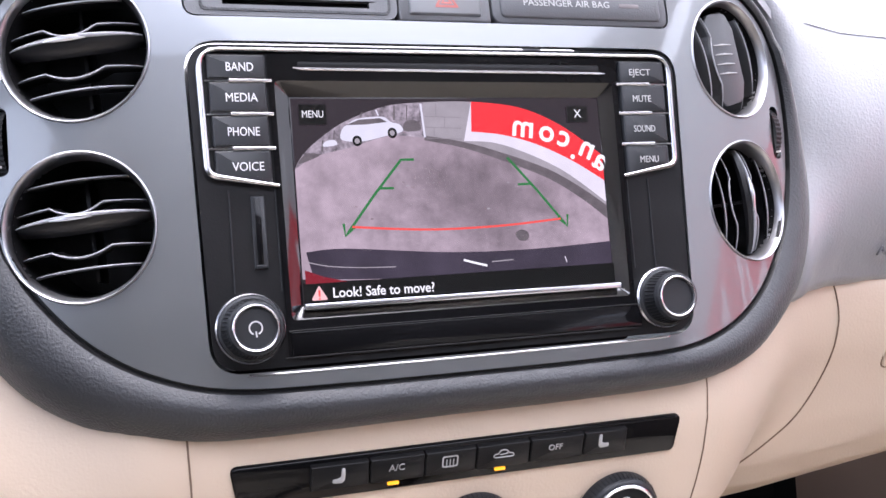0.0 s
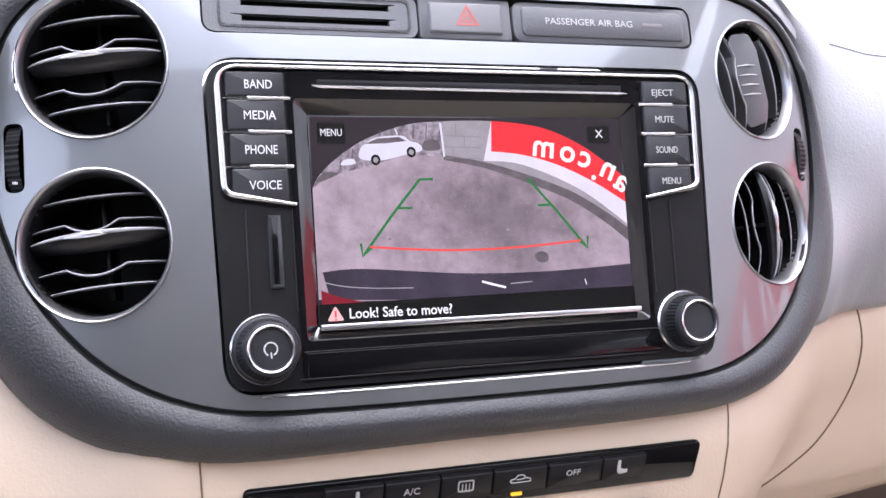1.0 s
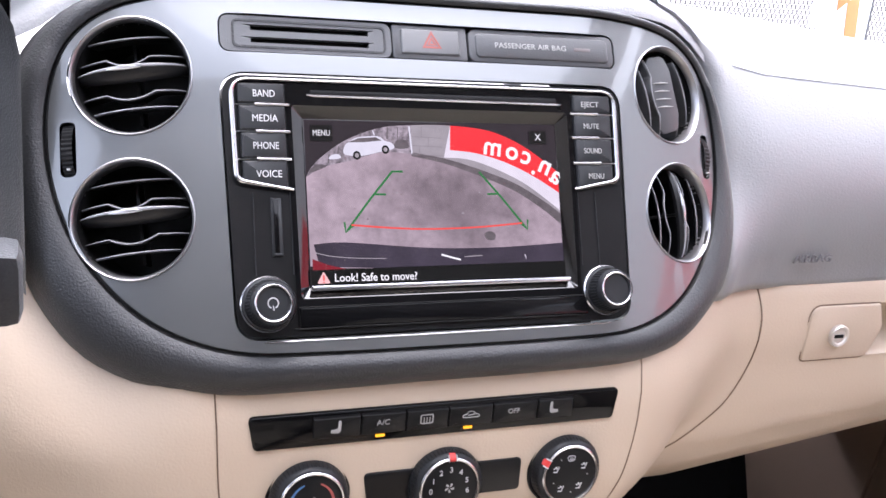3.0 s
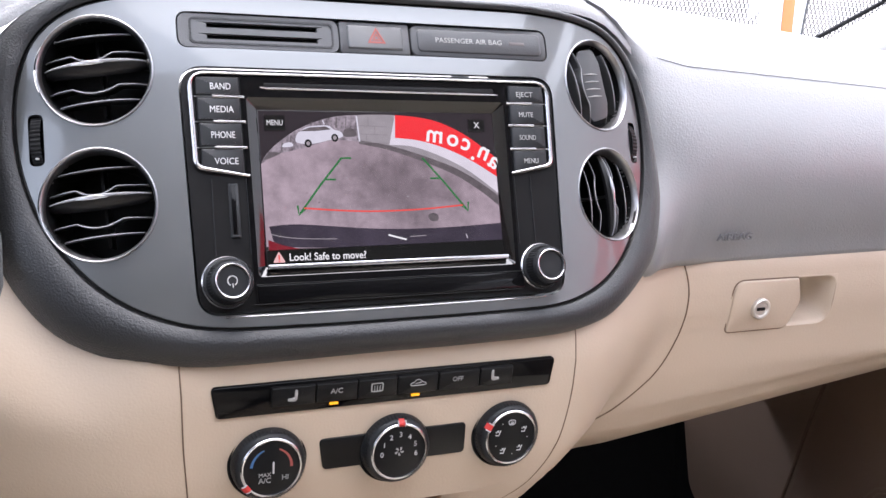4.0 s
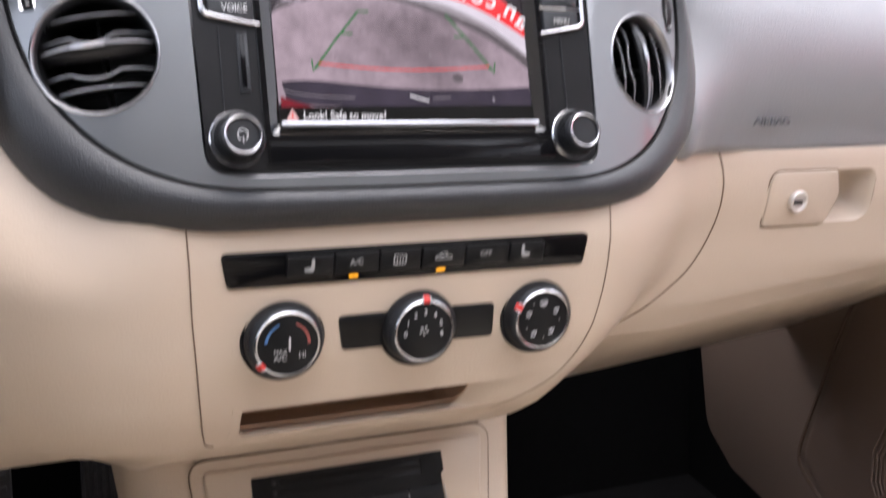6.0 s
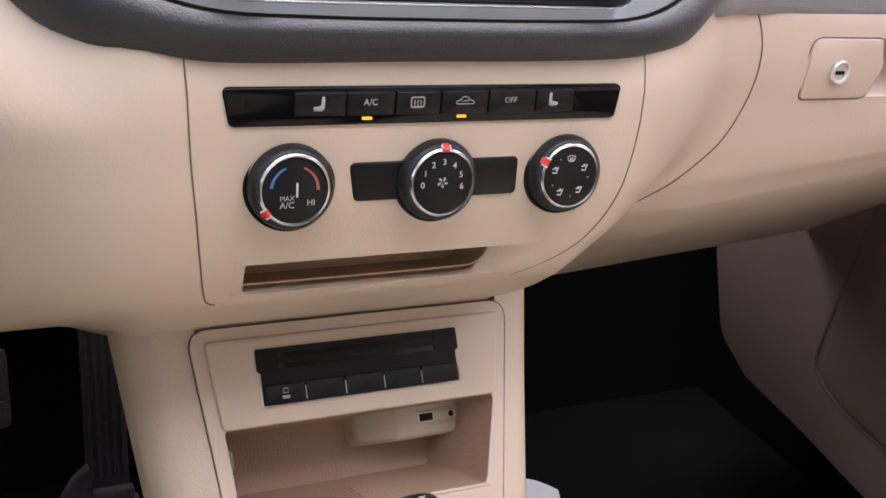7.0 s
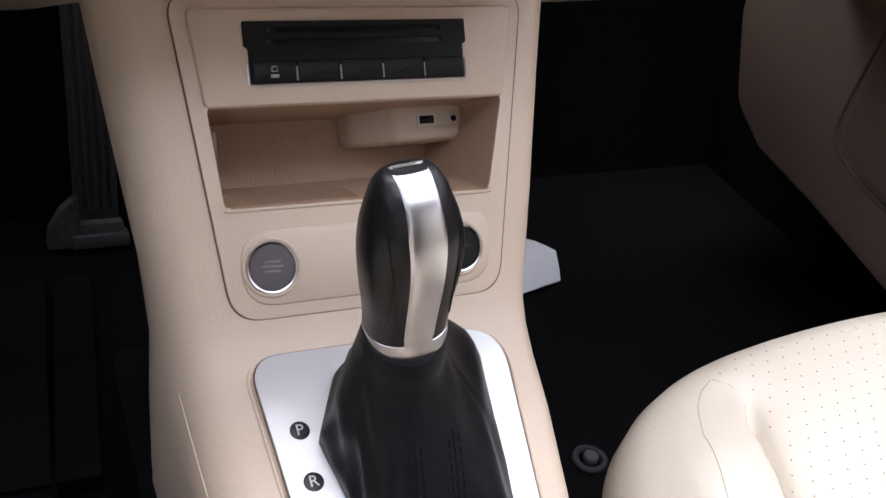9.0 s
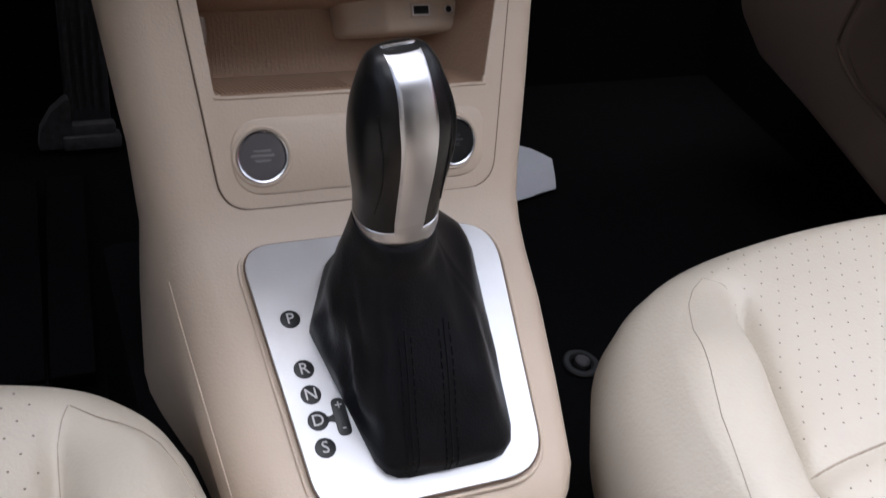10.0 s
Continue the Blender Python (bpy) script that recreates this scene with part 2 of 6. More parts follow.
def block(x0, y0, z0, x1, y1, z1, bevel=0.002, bm=None, seg=2):
    bm2 = bmesh.new()
    bmesh.ops.create_cube(bm2, size=1)
    for v in bm2.verts:
        v.co = Vector(((x0 + x1) / 2 + v.co.x * (x1 - x0), (y0 + y1) / 2 + v.co.y * (y1 - y0), (z0 + z1) / 2 + v.co.z * (z1 - z0)))
    if bevel:
        bmesh.ops.bevel(bm2, geom=bm2.edges[:], offset=bevel, segments=seg, profile=0.6, affect="EDGES")
    if bm is None:
        return bm2
    me = bpy.data.meshes.new("tmp")
    bm2.to_mesh(me)
    bm2.free()
    bm.from_mesh(me)
    bpy.data.meshes.remove(me)
    return bm


def lettering(name, words, height, mat, parent, at, label="", depth=0.00015, mirror=False, align="CENTER", width=None, bold=0.0):
    """Raised print in the built-in font; its capitals are `height` tall. It faces -y of the frame `at`."""
    cu = bpy.data.curves.new(name, "FONT")
    cu.body, cu.size, cu.extrude, cu.offset = words, height / 0.70, depth, bold
    cu.align_x, cu.align_y, cu.resolution_u = align, "CENTER", 3
    tmp = new("lettering_curve", cu)
    bpy.context.view_layer.update()
    me = bpy.data.meshes.new_from_object(tmp.evaluated_get(bpy.context.evaluated_depsgraph_get()))
    bpy.data.objects.remove(tmp)
    bpy.data.curves.remove(cu)
    me.materials.clear()
    me.materials.append(mat)
    sx = 1.0
    if width:
        xs = [v.co.x for v in me.vertices]
        sx = width / (max(xs) - min(xs))
    for v in me.vertices:
        x, y, z = v.co
        v.co = (x * sx * (-1 if mirror else 1), -z, y)
    ob = new(name, me)
    ob.parent = parent
    ob.matrix_local = at
    return tagged(ob, label) if label else ob


def smooth(a, b, v):
    t = min(max((v - a) / (b - a), 0.0), 1.0)
    return t * t * (3 - 2 * t)


def lerp_table(v, xs, ys):
    return float(np.interp(v, xs, ys))

# ---- the dashboard: the grey centre panel and its padded surround ----
def face_y(x, z=0.0):
    """Depth of the centre panel's face, which curves away to both sides."""
    a, b = max(abs(x) - 0.085, 0.0), max(z - 0.055, 0.0)
    return 2.5 * a * a + 1.3 * b * b


# FS: the strip above the radio, where the panel leans back further
FS = F @ pose(0, 0.0004, 0.0725, -4.0, 0, 0) @ pose(0, 0, -0.0725)


HALF = [(0.0, -0.0725), (0.06, -0.0722), (0.100, -0.0705), (0.1265, -0.0630), (0.1470, -0.0505), (0.1625, -0.0340), (0.1740, -0.0155), (0.1815, 0.006),
        (0.1850, 0.030), (0.1832, 0.056), (0.1755, 0.0775), (0.1600, 0.0915), (0.1380, 0.0980), (0.1000, 0.1012), (0.05, 0.1016), (0.0, 0.1016)]


def dense(P, n=8, closed=False):
    """A smooth line through the points (Catmull-Rom)."""
    k = len(P)
    pick = (lambda i: P[i % k]) if closed else (lambda i: P[min(max(i, 0), k - 1)])
    out = []
    for i in range(k if closed else k - 1):
        a, b, c, d = (pick(i + e) for e in (-1, 0, 1, 2))
        for j in range(n):
            t = j / n
            out.append(tuple(0.5 * (2 * b[q] + (c[q] - a[q]) * t + (2 * a[q] - 5 * b[q] + 4 * c[q] - d[q]) * t * t + (3 * b[q] - a[q] - 3 * c[q] + d[q]) * t ** 3) for q in range(len(b))))
    return out if closed else out + [tuple(P[-1])]


FASCIA = dense(HALF + [(-x, z) for x, z in reversed(HALF[1:-1])], 4, True)
VENTS = [(-0.1488, 0.0618), (-0.1500, -0.0062), (0.1480, 0.0618), (0.1500, -0.0062)]
UNIT = rounded([(-0.1062, -0.0655), (0.1062, -0.0655), (0.1095, 0.0628), (-0.1095, 0.0628)], 0.013, 8)
TOP_SLOT = rounded(box2(-0.1085, 0.0725, 0.1085, 0.0920), 0.006, 6)
WHEEL_SLOT = {s: rounded(box2(s * 0.1765 - 0.0035, 0.0150, s * 0.1765 + 0.0035, 0.0410), 0.003, 4) for s in (-1, 1)}
CUTS = [s * (0.086 + 0.004 * i) for i in range(27) for s in (-1, 1)]
fascia = thing("centre_fascia", F, "glossy grey metallic dashboard centre panel with rounded outline", "dashboard panel")
part("edge_gap", tube([(x, face_y(x, z) + 0.0016, z) for x, z in offset(FASCIA, 0.0003)], 0.0010, 6, closed=True), M_BLACK, fascia, "dark gap round the panel")
part("panel", holed(FASCIA, [circle(x, z, 0.0274, 0.0276, 48) for x, z in VENTS] + [UNIT, TOP_SLOT, WHEEL_SLOT[-1], WHEEL_SLOT[1]],
                    0.0, 0.004, face_y, CUTS, z_cuts=[0.055 + 0.005 * i for i in range(10)]), M_FASCIA, fascia)

# padded surround: swept round the panel's outline, wider below and at the lower corners than on top
def surround_width(x, z):
    low = smooth(0.03, -0.06, z)
    side = smooth(0.085, 0.170, abs(x)) * (smooth(0.10, 0.02, z) if x > 0 else smooth(0.125, 0.055, z))
    corner = 0.011 * smooth(0.145, 0.178, x) * smooth(0.035, -0.005, z) * smooth(-0.066, -0.030, z)
    return 0.007 + corner + 0.0105 * low + 0.003 * low * smooth(0.0, 0.16, -x) + 0.014 * side * (1 - low) + 0.0105 * side * low


surround = thing("dashboard_surround", F, "thick padded charcoal soft-plastic rim around the centre panel", "dashboard trim")
bm = bmesh.new()
rings = []
for u, w in ((0.0, 0.010), (0.0, 0.0015), (0.06, -0.0015), (0.2, -0.0045), (0.4, -0.0050), (0.62, -0.0030), (0.82, 0.003), (0.95, 0.011), (1.0, 0.021), (0.98, 0.05), (0.85, 0.14)):
    ring = []
    outs = offset(FASCIA, 0.001)
    far = offset(FASCIA, 1.0)
    for (x, z), (fx, fz) in zip(outs, far):
        d = Vector((fx - x, fz - z)).normalized() * surround_width(x, z) * u
        px, pz = x + d.x, z + d.y
        crest = w * (0.55 if z > 0.07 else 1.0) if w < 0 else w
        ring.append((px, face_y(px, z) + crest, pz))
    rings.append(ring)
loops(bm, rings[2:], False, False)
part("rim", bm, M_SOFT, surround, angle=60)
bm = bmesh.new()
loops(bm, rings[:3], False, False)
part("inner_edge", bm, M_BLACK, surround, "dark inner edge of the rim")

# upper dashboard on the passenger side: a face, a crease and the top pad (car frame)
def upper_bottom(x):
    return lerp_table(x, [0.16, 0.178, 0.198, 0.218, 0.240, 0.27, 0.30, 0.8], [-0.016, -0.002, 0.015, 0.029, 0.038, 0.0435, 0.045, 0.047]), \
        lerp_table(x, [0.16, 0.178, 0.218, 0.26, 0.30, 0.8], [-0.0745, -0.0705, -0.0705, -0.0735, -0.0755, -0.070])


def rise(x):
    """How far the top climbs towards the centre, hugging the padded rim."""
    return lerp_table(x, [0.0, 0.090, 0.120, 0.135, 0.150, 0.162, 0.175, 0.188, 0.205, 0.235], [0.036, 0.0375, 0.0385, 0.0370, 0.0345, 0.0305, 0.0230, 0.0125, 0.0040, 0.0])


dash = thing("upper_dashboard", CAR, "grained upper dashboard, coloured pale grey for daylight, with passenger airbag cover", "dashboard")
rows = []
xs = [0.150 + 0.006 * i for i in range(26)] + [0.32 + 0.04 * i for i in range(14)]
for v in range(26):
    row = []
    for x in xs:
        yb, zb = upper_bottom(x)
        pinch = smooth(0.16, 0.24, x)
        prof = [(yb + 0.020, zb - 0.006), (yb + 0.006, zb - 0.0025), (yb + 0.0012, zb + 0.002), (yb, zb + 0.006), (yb - 0.0005, zb + 0.012)]
        yf = 0.043 + 0.004 * smooth(0.3, 0.8, x)
        ztop = 0.0635 - 0.055 * min(x - 0.19, 0.35) + rise(x)
        for k in range(1, 13):
            t = k / 12
            y = (yb - 0.0005) * (1 - smooth(0, 0.55, t)) + yf * smooth(0, 0.55, t) - 0.012 * math.sin(math.pi * t) * pinch + 0.022 * t * t
            prof.append((y, zb + 0.012 + (ztop - zb - 0.012) * t))
        prof += [(yf + 0.0245, ztop + 0.0022), (yf + 0.032, ztop + 0.0062), (yf + 0.052, ztop + 0.0125), (yf + 0.1, ztop * 0.88 + 0.006 + 0.0155), (yf + 0.2, ztop * 0.7 + 0.0156 + 0.014),
                 (yf + 0.32, ztop * 0.5 + 0.026 + 0.010), (yf + 0.45, 0.052 + 0.006), (yf + 0.60, 0.052 + 0.012), (yf + 0.62, 0.0)]
        edge = (0.66 - 0.21 * (x / 0.74) ** 2 - yf) / 0.60
        prof = prof[:18] + [(yf + (y - yf) * edge, z - (0.09 * max(x - 0.5, 0) * smooth(0.2, 0.6, y))) for y, z in prof[18:]]
        y, z = prof[v]
        y += 0.055 * smooth(0.202, 0.172, x) * smooth(ztop - 0.002, ztop - 0.035, z)     # tucked behind the rim
        row.append((x, y, z))
    rows.append(row)
part("passenger_pad", grid(rows), M_DASH, dash, angle=70)
part("pad_seam", tube([(x, y, z + 0.0003) for x, y, z in rows[16] if x > 0.205], 0.00028, 6), M_DASH, dash, "fine seam along the pad's crease")
# hump behind the centre panel, and the top pad that runs to the windscreen
rows = []
for y, dz in ((0.0535, -0.006), (0.0550, -0.002), (0.0590, 0.0018), (0.0660, 0.0042), (0.080, 0.0058), (0.11, 0.0066), (0.18, 0.0045), (0.28, -0.002), (0.40, -0.012), (0.52, -0.022), (0.655, -0.032)):
    row = []
    for i in range(31):
        x = -0.20 + 0.388 * i / 30
        flat = smooth(0.06, 0.40, y)
        row.append((x, y + 0.010 * smooth(0.12, 0.19, abs(x)) * (1 - flat), 0.0600 + (rise(abs(x)) + 0.001) * (1 - flat) + 0.030 * flat + dz))
    rows.append(row)
part("centre_pad", grid(rows), M_DASH, dash, angle=70)
rows = []
for v in range(10):
    t = v / 9
    row = []
    for i in range(21):
        x = -0.80 + 0.61 * i / 20
        row.append((x, 0.08 + 0.58 * t, 0.115 - 0.075 * t + 0.03 * math.exp(-((x + 0.40) / 0.12) ** 2) * (1 - t)))
    rows.append(row)
part("driver_pad", grid(rows), M_DASH, dash, angle=70)

# ---- beige lower dashboard (car frame) ----
Z_C = [-0.2070, -0.1990, -0.1820, -0.1630, -0.1510, -0.1150, -0.1000, -0.0864, -0.0700]
Y_C = [-0.0176, -0.0225, -0.0290, -0.0326, -0.0344, -0.0344, -0.0330, -0.0286, -0.0200]
Z_R = [-0.2070, -0.1850, -0.1600, -0.1300, -0.1100, -0.0950, -0.0760, -0.0650]
Y_R = [0.0575, 0.0490, 0.0452, 0.0435, 0.0415, 0.0420, 0.0450, 0.0520]


def flank(x, z):
    """0 on the centre stack, 1 on the glovebox or knee panel."""
    if x > 0:
        a = lerp_table(z, [-0.207, -0.19, -0.175, -0.155, -0.13, -0.086], [0.085, 0.092, 0.100, 0.1094, 0.1145, 0.1165])
        b = lerp_table(z, [-0.207, -0.18, -0.165, -0.15, -0.14, -0.125, -0.108, -0.09, -0.07], [0.158, 0.202, 0.222, 0.233, 0.238, 0.244, 0.248, 0.249, 0.249])
        return smooth(a, b, x)
    return smooth(0.118, 0.30, -x) * 0.80


def beige_y(x, z):
    t = flank(x, z)
    return lerp_table(z, Z_C, Y_C) * (1 - t) + lerp_table(z, Z_R, Y_R) * t + 0.035 * smooth(0.125, 0.19, -x) * smooth(-0.125, -0.068, z)


lower = thing("lower_dashboard", CAR, "beige grained plastic lower dashboard around the centre stack", "dashboard")
TRAY = (-0.0920, -0.2032, 0.0800, -0.1790)
xs = sorted([-0.80, -0.70, -0.60, -0.50, -0.44, -0.38] + [-0.34 + 0.01 * i for i in range(22)] + [-0.1235, TRAY[0], TRAY[2]] + [-0.12 + 0.008 * i for i in range(26) if abs(-0.12 + 0.008 * i - TRAY[0]) > 0.003 and abs(-0.12 + 0.008 * i - TRAY[2]) > 0.003]
            + [0.088 + 0.006 * i for i in range(28)] + [0.27, 0.30, 0.33, 0.3480, 0.37, 0.3910, 0.43, 0.48, 0.56, 0.64, 0.72, 0.80])
zs = [-0.068 - 0.005 * i for i in range(22)] + [-0.1770, TRAY[3], -0.186, -0.190, -0.1960, TRAY[1], -0.2050, -0.207]
bm = bmesh.new()
cols = {}
for j, z in enumerate(zs):
    for i, x in enumerate(xs):
        zz = z
        if x < -0.12:      # on the driver's side it climbs beside the padded rim
            zz = z + lerp_table(-x, [0.12, 0.15, 0.17, 0.19, 0.21, 0.25, 0.8], [0.0, 0.004, 0.014, 0.034, 0.052, 0.062, 0.062]) * smooth(-0.135, -0.068, z)
        if x > 0.2:        # the glovebox is shallower towards the door
            zz = z + 0.128 * max(x - 0.234, 0) * smooth(-0.150, -0.207, z)
        cols[i, j] = bm.verts.new((x, beige_y(x, z), zz))
tail_c = [(-0.010, -0.2135), (0.005, -0.2255), (0.030, -0.2425), (0.052, -0.2550), (0.062, -0.2640)]
tail_r = [(0.0690, -0.2200), (0.090, -0.2375), (0.128, -0.2630), (0.174, -0.2960), (0.225, -0.3340)]
tail_l = [(0.0400, -0.2370), (0.075, -0.2580), (0.130, -0.2870), (0.190, -0.3170), (0.270, -0.3560)]
for k in range(5):
    for i, x in enumerate(xs):
        if x > 0:
            t, q = smooth(0.085, 0.158, x), tail_r[k]
        else:
            t, q = smooth(0.125, 0.16, -x), tail_l[k]
        y = tail_c[k][0] * (1 - t) + q[0] * t
        z = tail_c[k][1] * (1 - t) + q[1] * t
        if x > 0.234:
            far_ = 0.30 * (x - 0.234) * max(k - 1, 0) / 3
            y, z = y + far_, z + 0.128 * (x - 0.234) - 0.728 * far_
        cols[i, len(zs) + k] = bm.verts.new((x, y, z))
GLOVE_RECESS = (0.3480, -0.1280, 0.3910, -0.0880)
for j in range(len(zs) + 4):
    for i in range(len(xs) - 1):
        xm = (xs[i] + xs[i + 1]) / 2
        zm = (zs[j] + zs[j + 1]) / 2 if j + 1 < len(zs) else -1
        if TRAY[0] < xm < TRAY[2] and TRAY[1] < zm < TRAY[3]:
            continue
        if GLOVE_RECESS[0] < xm < GLOVE_RECESS[2] and GLOVE_RECESS[1] < zm < GLOVE_RECESS[3]:
            continue
        bm.faces.new((cols[i, j], cols[i + 1, j], cols[i + 1, j + 1], cols[i, j + 1]))
part("body", bm, M_BEIGE, lower, angle=70)
# the slot under the climate knobs: an open tray whose right end runs out into a scoop, with a raised lip inside
x0, z0, x1, z1 = TRAY
on_face = lambda o, d: [(x, beige_y(x, z) + d, z) for x, z in o]


def edged(o, k=10, n=12):
    """An outline from rounded() with k steps a corner, its straight edges cut into n steps."""
    out = []
    for i, (p, q) in enumerate(zip(o, o[1:] + o[:1])):
        out += [p] + ([(p[0] + (q[0] - p[0]) * j / n, p[1] + (q[1] - p[1]) * j / n) for j in range(1, n)] if i % (k + 1) == k else [])
    return out


T_RECT = edged(rounded(box2(x0, z0, x1, z1), 0.0003, 10))
T_SCOOP = edged(rounded([(-0.0872, -0.2012), (0.0500, -0.2008), (0.0722, -0.1822), (-0.0872, -0.1822)], [0.004, 0.010, 0.003, 0.0006], 10))
T_OPEN = edged(rounded([(-0.0864, -0.2011), (0.0395, -0.2010), (0.0445, -0.1834), (-0.0864, -0.1830)], [0.004, 0.009, 0.0008, 0.0008], 10))
T_IN = edged(rounded([(-0.0852, -0.2010), (0.0380, -0.2010), (0.0425, -0.1838), (-0.0852, -0.1834)], [0.004, 0.009, 0.0008, 0.0008], 10))
bm = bmesh.new()
loops(bm, [on_face(T_RECT, 0.0), on_face(T_SCOOP, 0.0001), on_face(T_OPEN, 0.0040), on_face(T_IN, 0.0060)], False, False)
part("tray_rim", bm, M_BEIGE, lower, angle=50)
# slot inside and lip take the darker beige in place of shade
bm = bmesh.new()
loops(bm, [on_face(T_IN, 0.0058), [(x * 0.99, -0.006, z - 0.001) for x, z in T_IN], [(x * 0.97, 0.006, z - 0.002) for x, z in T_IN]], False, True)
part("tray_slot", bm, M_BEIGE_IN, lower, "open beige slot, its inside coloured darker for shade")
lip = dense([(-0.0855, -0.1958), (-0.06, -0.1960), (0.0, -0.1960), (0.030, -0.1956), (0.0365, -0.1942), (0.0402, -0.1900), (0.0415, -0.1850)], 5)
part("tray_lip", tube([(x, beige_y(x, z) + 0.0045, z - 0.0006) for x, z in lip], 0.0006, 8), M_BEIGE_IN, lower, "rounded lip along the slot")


def on_beige(path, lift=0.0005):
    return [(x, beige_y(x, z) - lift, z) for x, z in path]


part("seam", tube(on_beige(dense([(-0.1158, -0.080), (-0.1150, -0.10), (-0.1133, -0.132), (-0.1080, -0.180), (-0.1040, -0.202), (-0.0990, -0.2065)]), 0.0002), 0.00042, 6), M_SEAM, lower, "narrow dark panel gap")
part("seam", tube(on_beige(dense([(0.1160, -0.080), (0.1155, -0.10), (0.1142, -0.131), (0.1094, -0.156), (0.1008, -0.175), (0.0850, -0.192), (0.0600, -0.2045)]), 0.0001), [0.00034] * 25 + [0.00034 - 0.00001 * k for k in range(24)], 6), M_SEAM, lower, "narrow dark panel gap")

# ---- centre console (car frame) ----
STATIONS = [(0.0620, -0.2480, -0.137, 0.119), (0.0580, -0.2540, -0.136, 0.118), (0.0290, -0.2960, -0.130, 0.109), (-0.0070, -0.3500, -0.122, 0.099), (-0.0345, -0.3915, -0.115, 0.0905),
            (-0.0430, -0.4020, -0.113, 0.088), (-0.0530, -0.4105, -0.112, 0.0865), (-0.0700, -0.4175, -0.110, 0.083), (-0.1000, -0.4268, -0.108, 0.077), (-0.1500, -0.4422, -0.105, 0.067), (-0.1900, -0.4545, -0.102, 0.058),
            (-0.2030, -0.4600, -0.099, 0.052), (-0.2100, -0.4680, -0.096, 0.048), (-0.2140, -0.4800, -0.094, 0.046), (-0.2300, -0.4880, -0.094, 0.046), (-0.6500, -0.4950, -0.094, 0.060)]
console = thing("centre_console", CAR, "beige plastic centre console sloping down between the seats", "console")
bm = bmesh.new()
rings = []
for i, (y, z, xl, xr) in enumerate(STATIONS):
    a, b = STATIONS[max(i - 1, 0)], STATIONS[min(i + 1, len(STATIONS) - 1)]
    t = Vector((0, a[0] - b[0], a[1] - b[1])).normalized()
    n = Vector((0, -t.z, t.y))
    base = Vector((0, y, z))
    w = smooth(0.02, -0.050, y) * (1 - 0.62 * smooth(-0.050, -0.135, y))     # the side wall tucks in below the storage panel and stands out beside the selector
    sec = [(xl + 0.048 - 0.055 * w, -0.36), (xl + 0.034 - 0.041 * w, -0.16), (xl + 0.016 - 0.022 * w, -0.085), (xl + 0.005 - 0.008 * w, -0.045), (xl - 0.001, -0.028), (xl + 0.0035, -0.015), (xl + 0.010, -0.006), (xl + 0.020, -0.001)]
    sec += [(xl + 0.020 + (xr - 0.014 - xl - 0.020) * (k / 10 if k < 9 else 0.96), 0.0) for k in range(1, 10)]
    xr += 0.003 + 0.003 * smooth(-0.05, -0.11, y)
    sec += [(xr - 0.010, -0.0004), (xr - 0.004, -0.0025), (xr - 0.001, -0.007), (xr, -0.016), (xr, -0.05), (xr - 0.004, -0.12), (xr - 0.008, -0.30)]
    drop = lambda h: n * h if h > -0.03 else n * -0.028 + Vector((0, 0, h + 0.028))     # the left wall hangs straight down
    rings.append([Vector((x, 0, 0)) + base + (drop(h) if k < 5 else n * h) for k, (x, h) in enumerate(sec)])
vs = [[bm.verts.new(p) for p in ring] for ring in rings]
for j in range(len(vs) - 1):
    for i in range(len(vs[0]) - 1):
        if 1 <= j <= 3 and 8 <= i <= 15:
            continue    # open behind the storage panel
        bm.faces.new((vs[j][i], vs[j][i + 1], vs[j + 1][i + 1], vs[j + 1][i]))
part("body", bm, M_BEIGE, console, angle=60)
part("ridge_seam", tube([(x + 0.0030, y, z) for x, y, z in [(-0.1132, -0.055, -0.4255), (-0.1118, -0.075, -0.4335), (-0.1095, -0.110, -0.4440), (-0.1062, -0.160, -0.4590), (-0.1035, -0.200, -0.4730)]], [0.0002, 0.00035, 0.00035, 0.00035, 0.00035], 6), M_BEIGE, console, "thin raised edge line")
part("side_skirt", block(-0.128, -0.70, -FLOOR + 0.002, 0.050, 0.10, -0.52, 0.01), M_CARPET, console, "dark carpeted console base")

# ---- floor, doors, roof and glass that close the cabin ----
tagged(part("floor", block(-0.80, -1.9, -0.03, 0.80, 0.80, 0.0, 0), M_CARPET), "black carpeted cabin floor", "floor", kind="structure")
tagged(part("wall_front", grid([[(x, y, z) for x in (-0.8, -0.3, 0.3, 0.8)] for y, z in ((0.63, 0.0), (0.66, 0.10), (0.70, 0.30), (0.66, 0.68))]), M_CARPET), "black carpeted footwell wall", "wall", kind="structure")
# the roof opening is added, out of view, to let in overhead light
roof = bmesh.new()
for y0, z0, y1, z1, x0, x1 in ((0.02, 0.51, -0.20, 0.54, -0.72, 0.72), (-0.20, 0.54, -0.55, 0.56, -0.72, -0.46), (-0.20, 0.54, -0.55, 0.56, 0.46, 0.72), (-0.55, 0.56, -1.9, 0.50, -0.82, 0.82)):
    grid([[(x0 + (x1 - x0) * i / 4, y, FLOOR + z) for i in range(5)] for y, z in ((y0, z0), (y1, z1))], roof)
roof = tagged(part("ceiling", roof, M_LINER), "light grey cloth headliner with an added, unseen opening for light", "ceiling", kind="structure")
# unseen wall, raised to the roof to keep out light from behind
tagged(part("wall_rear", block(-0.80, -1.92, -0.03, 0.80, -1.88, FLOOR + 0.49, 0), M_CARPET), "dark unseen wall added to block light from behind", "wall", kind="structure")
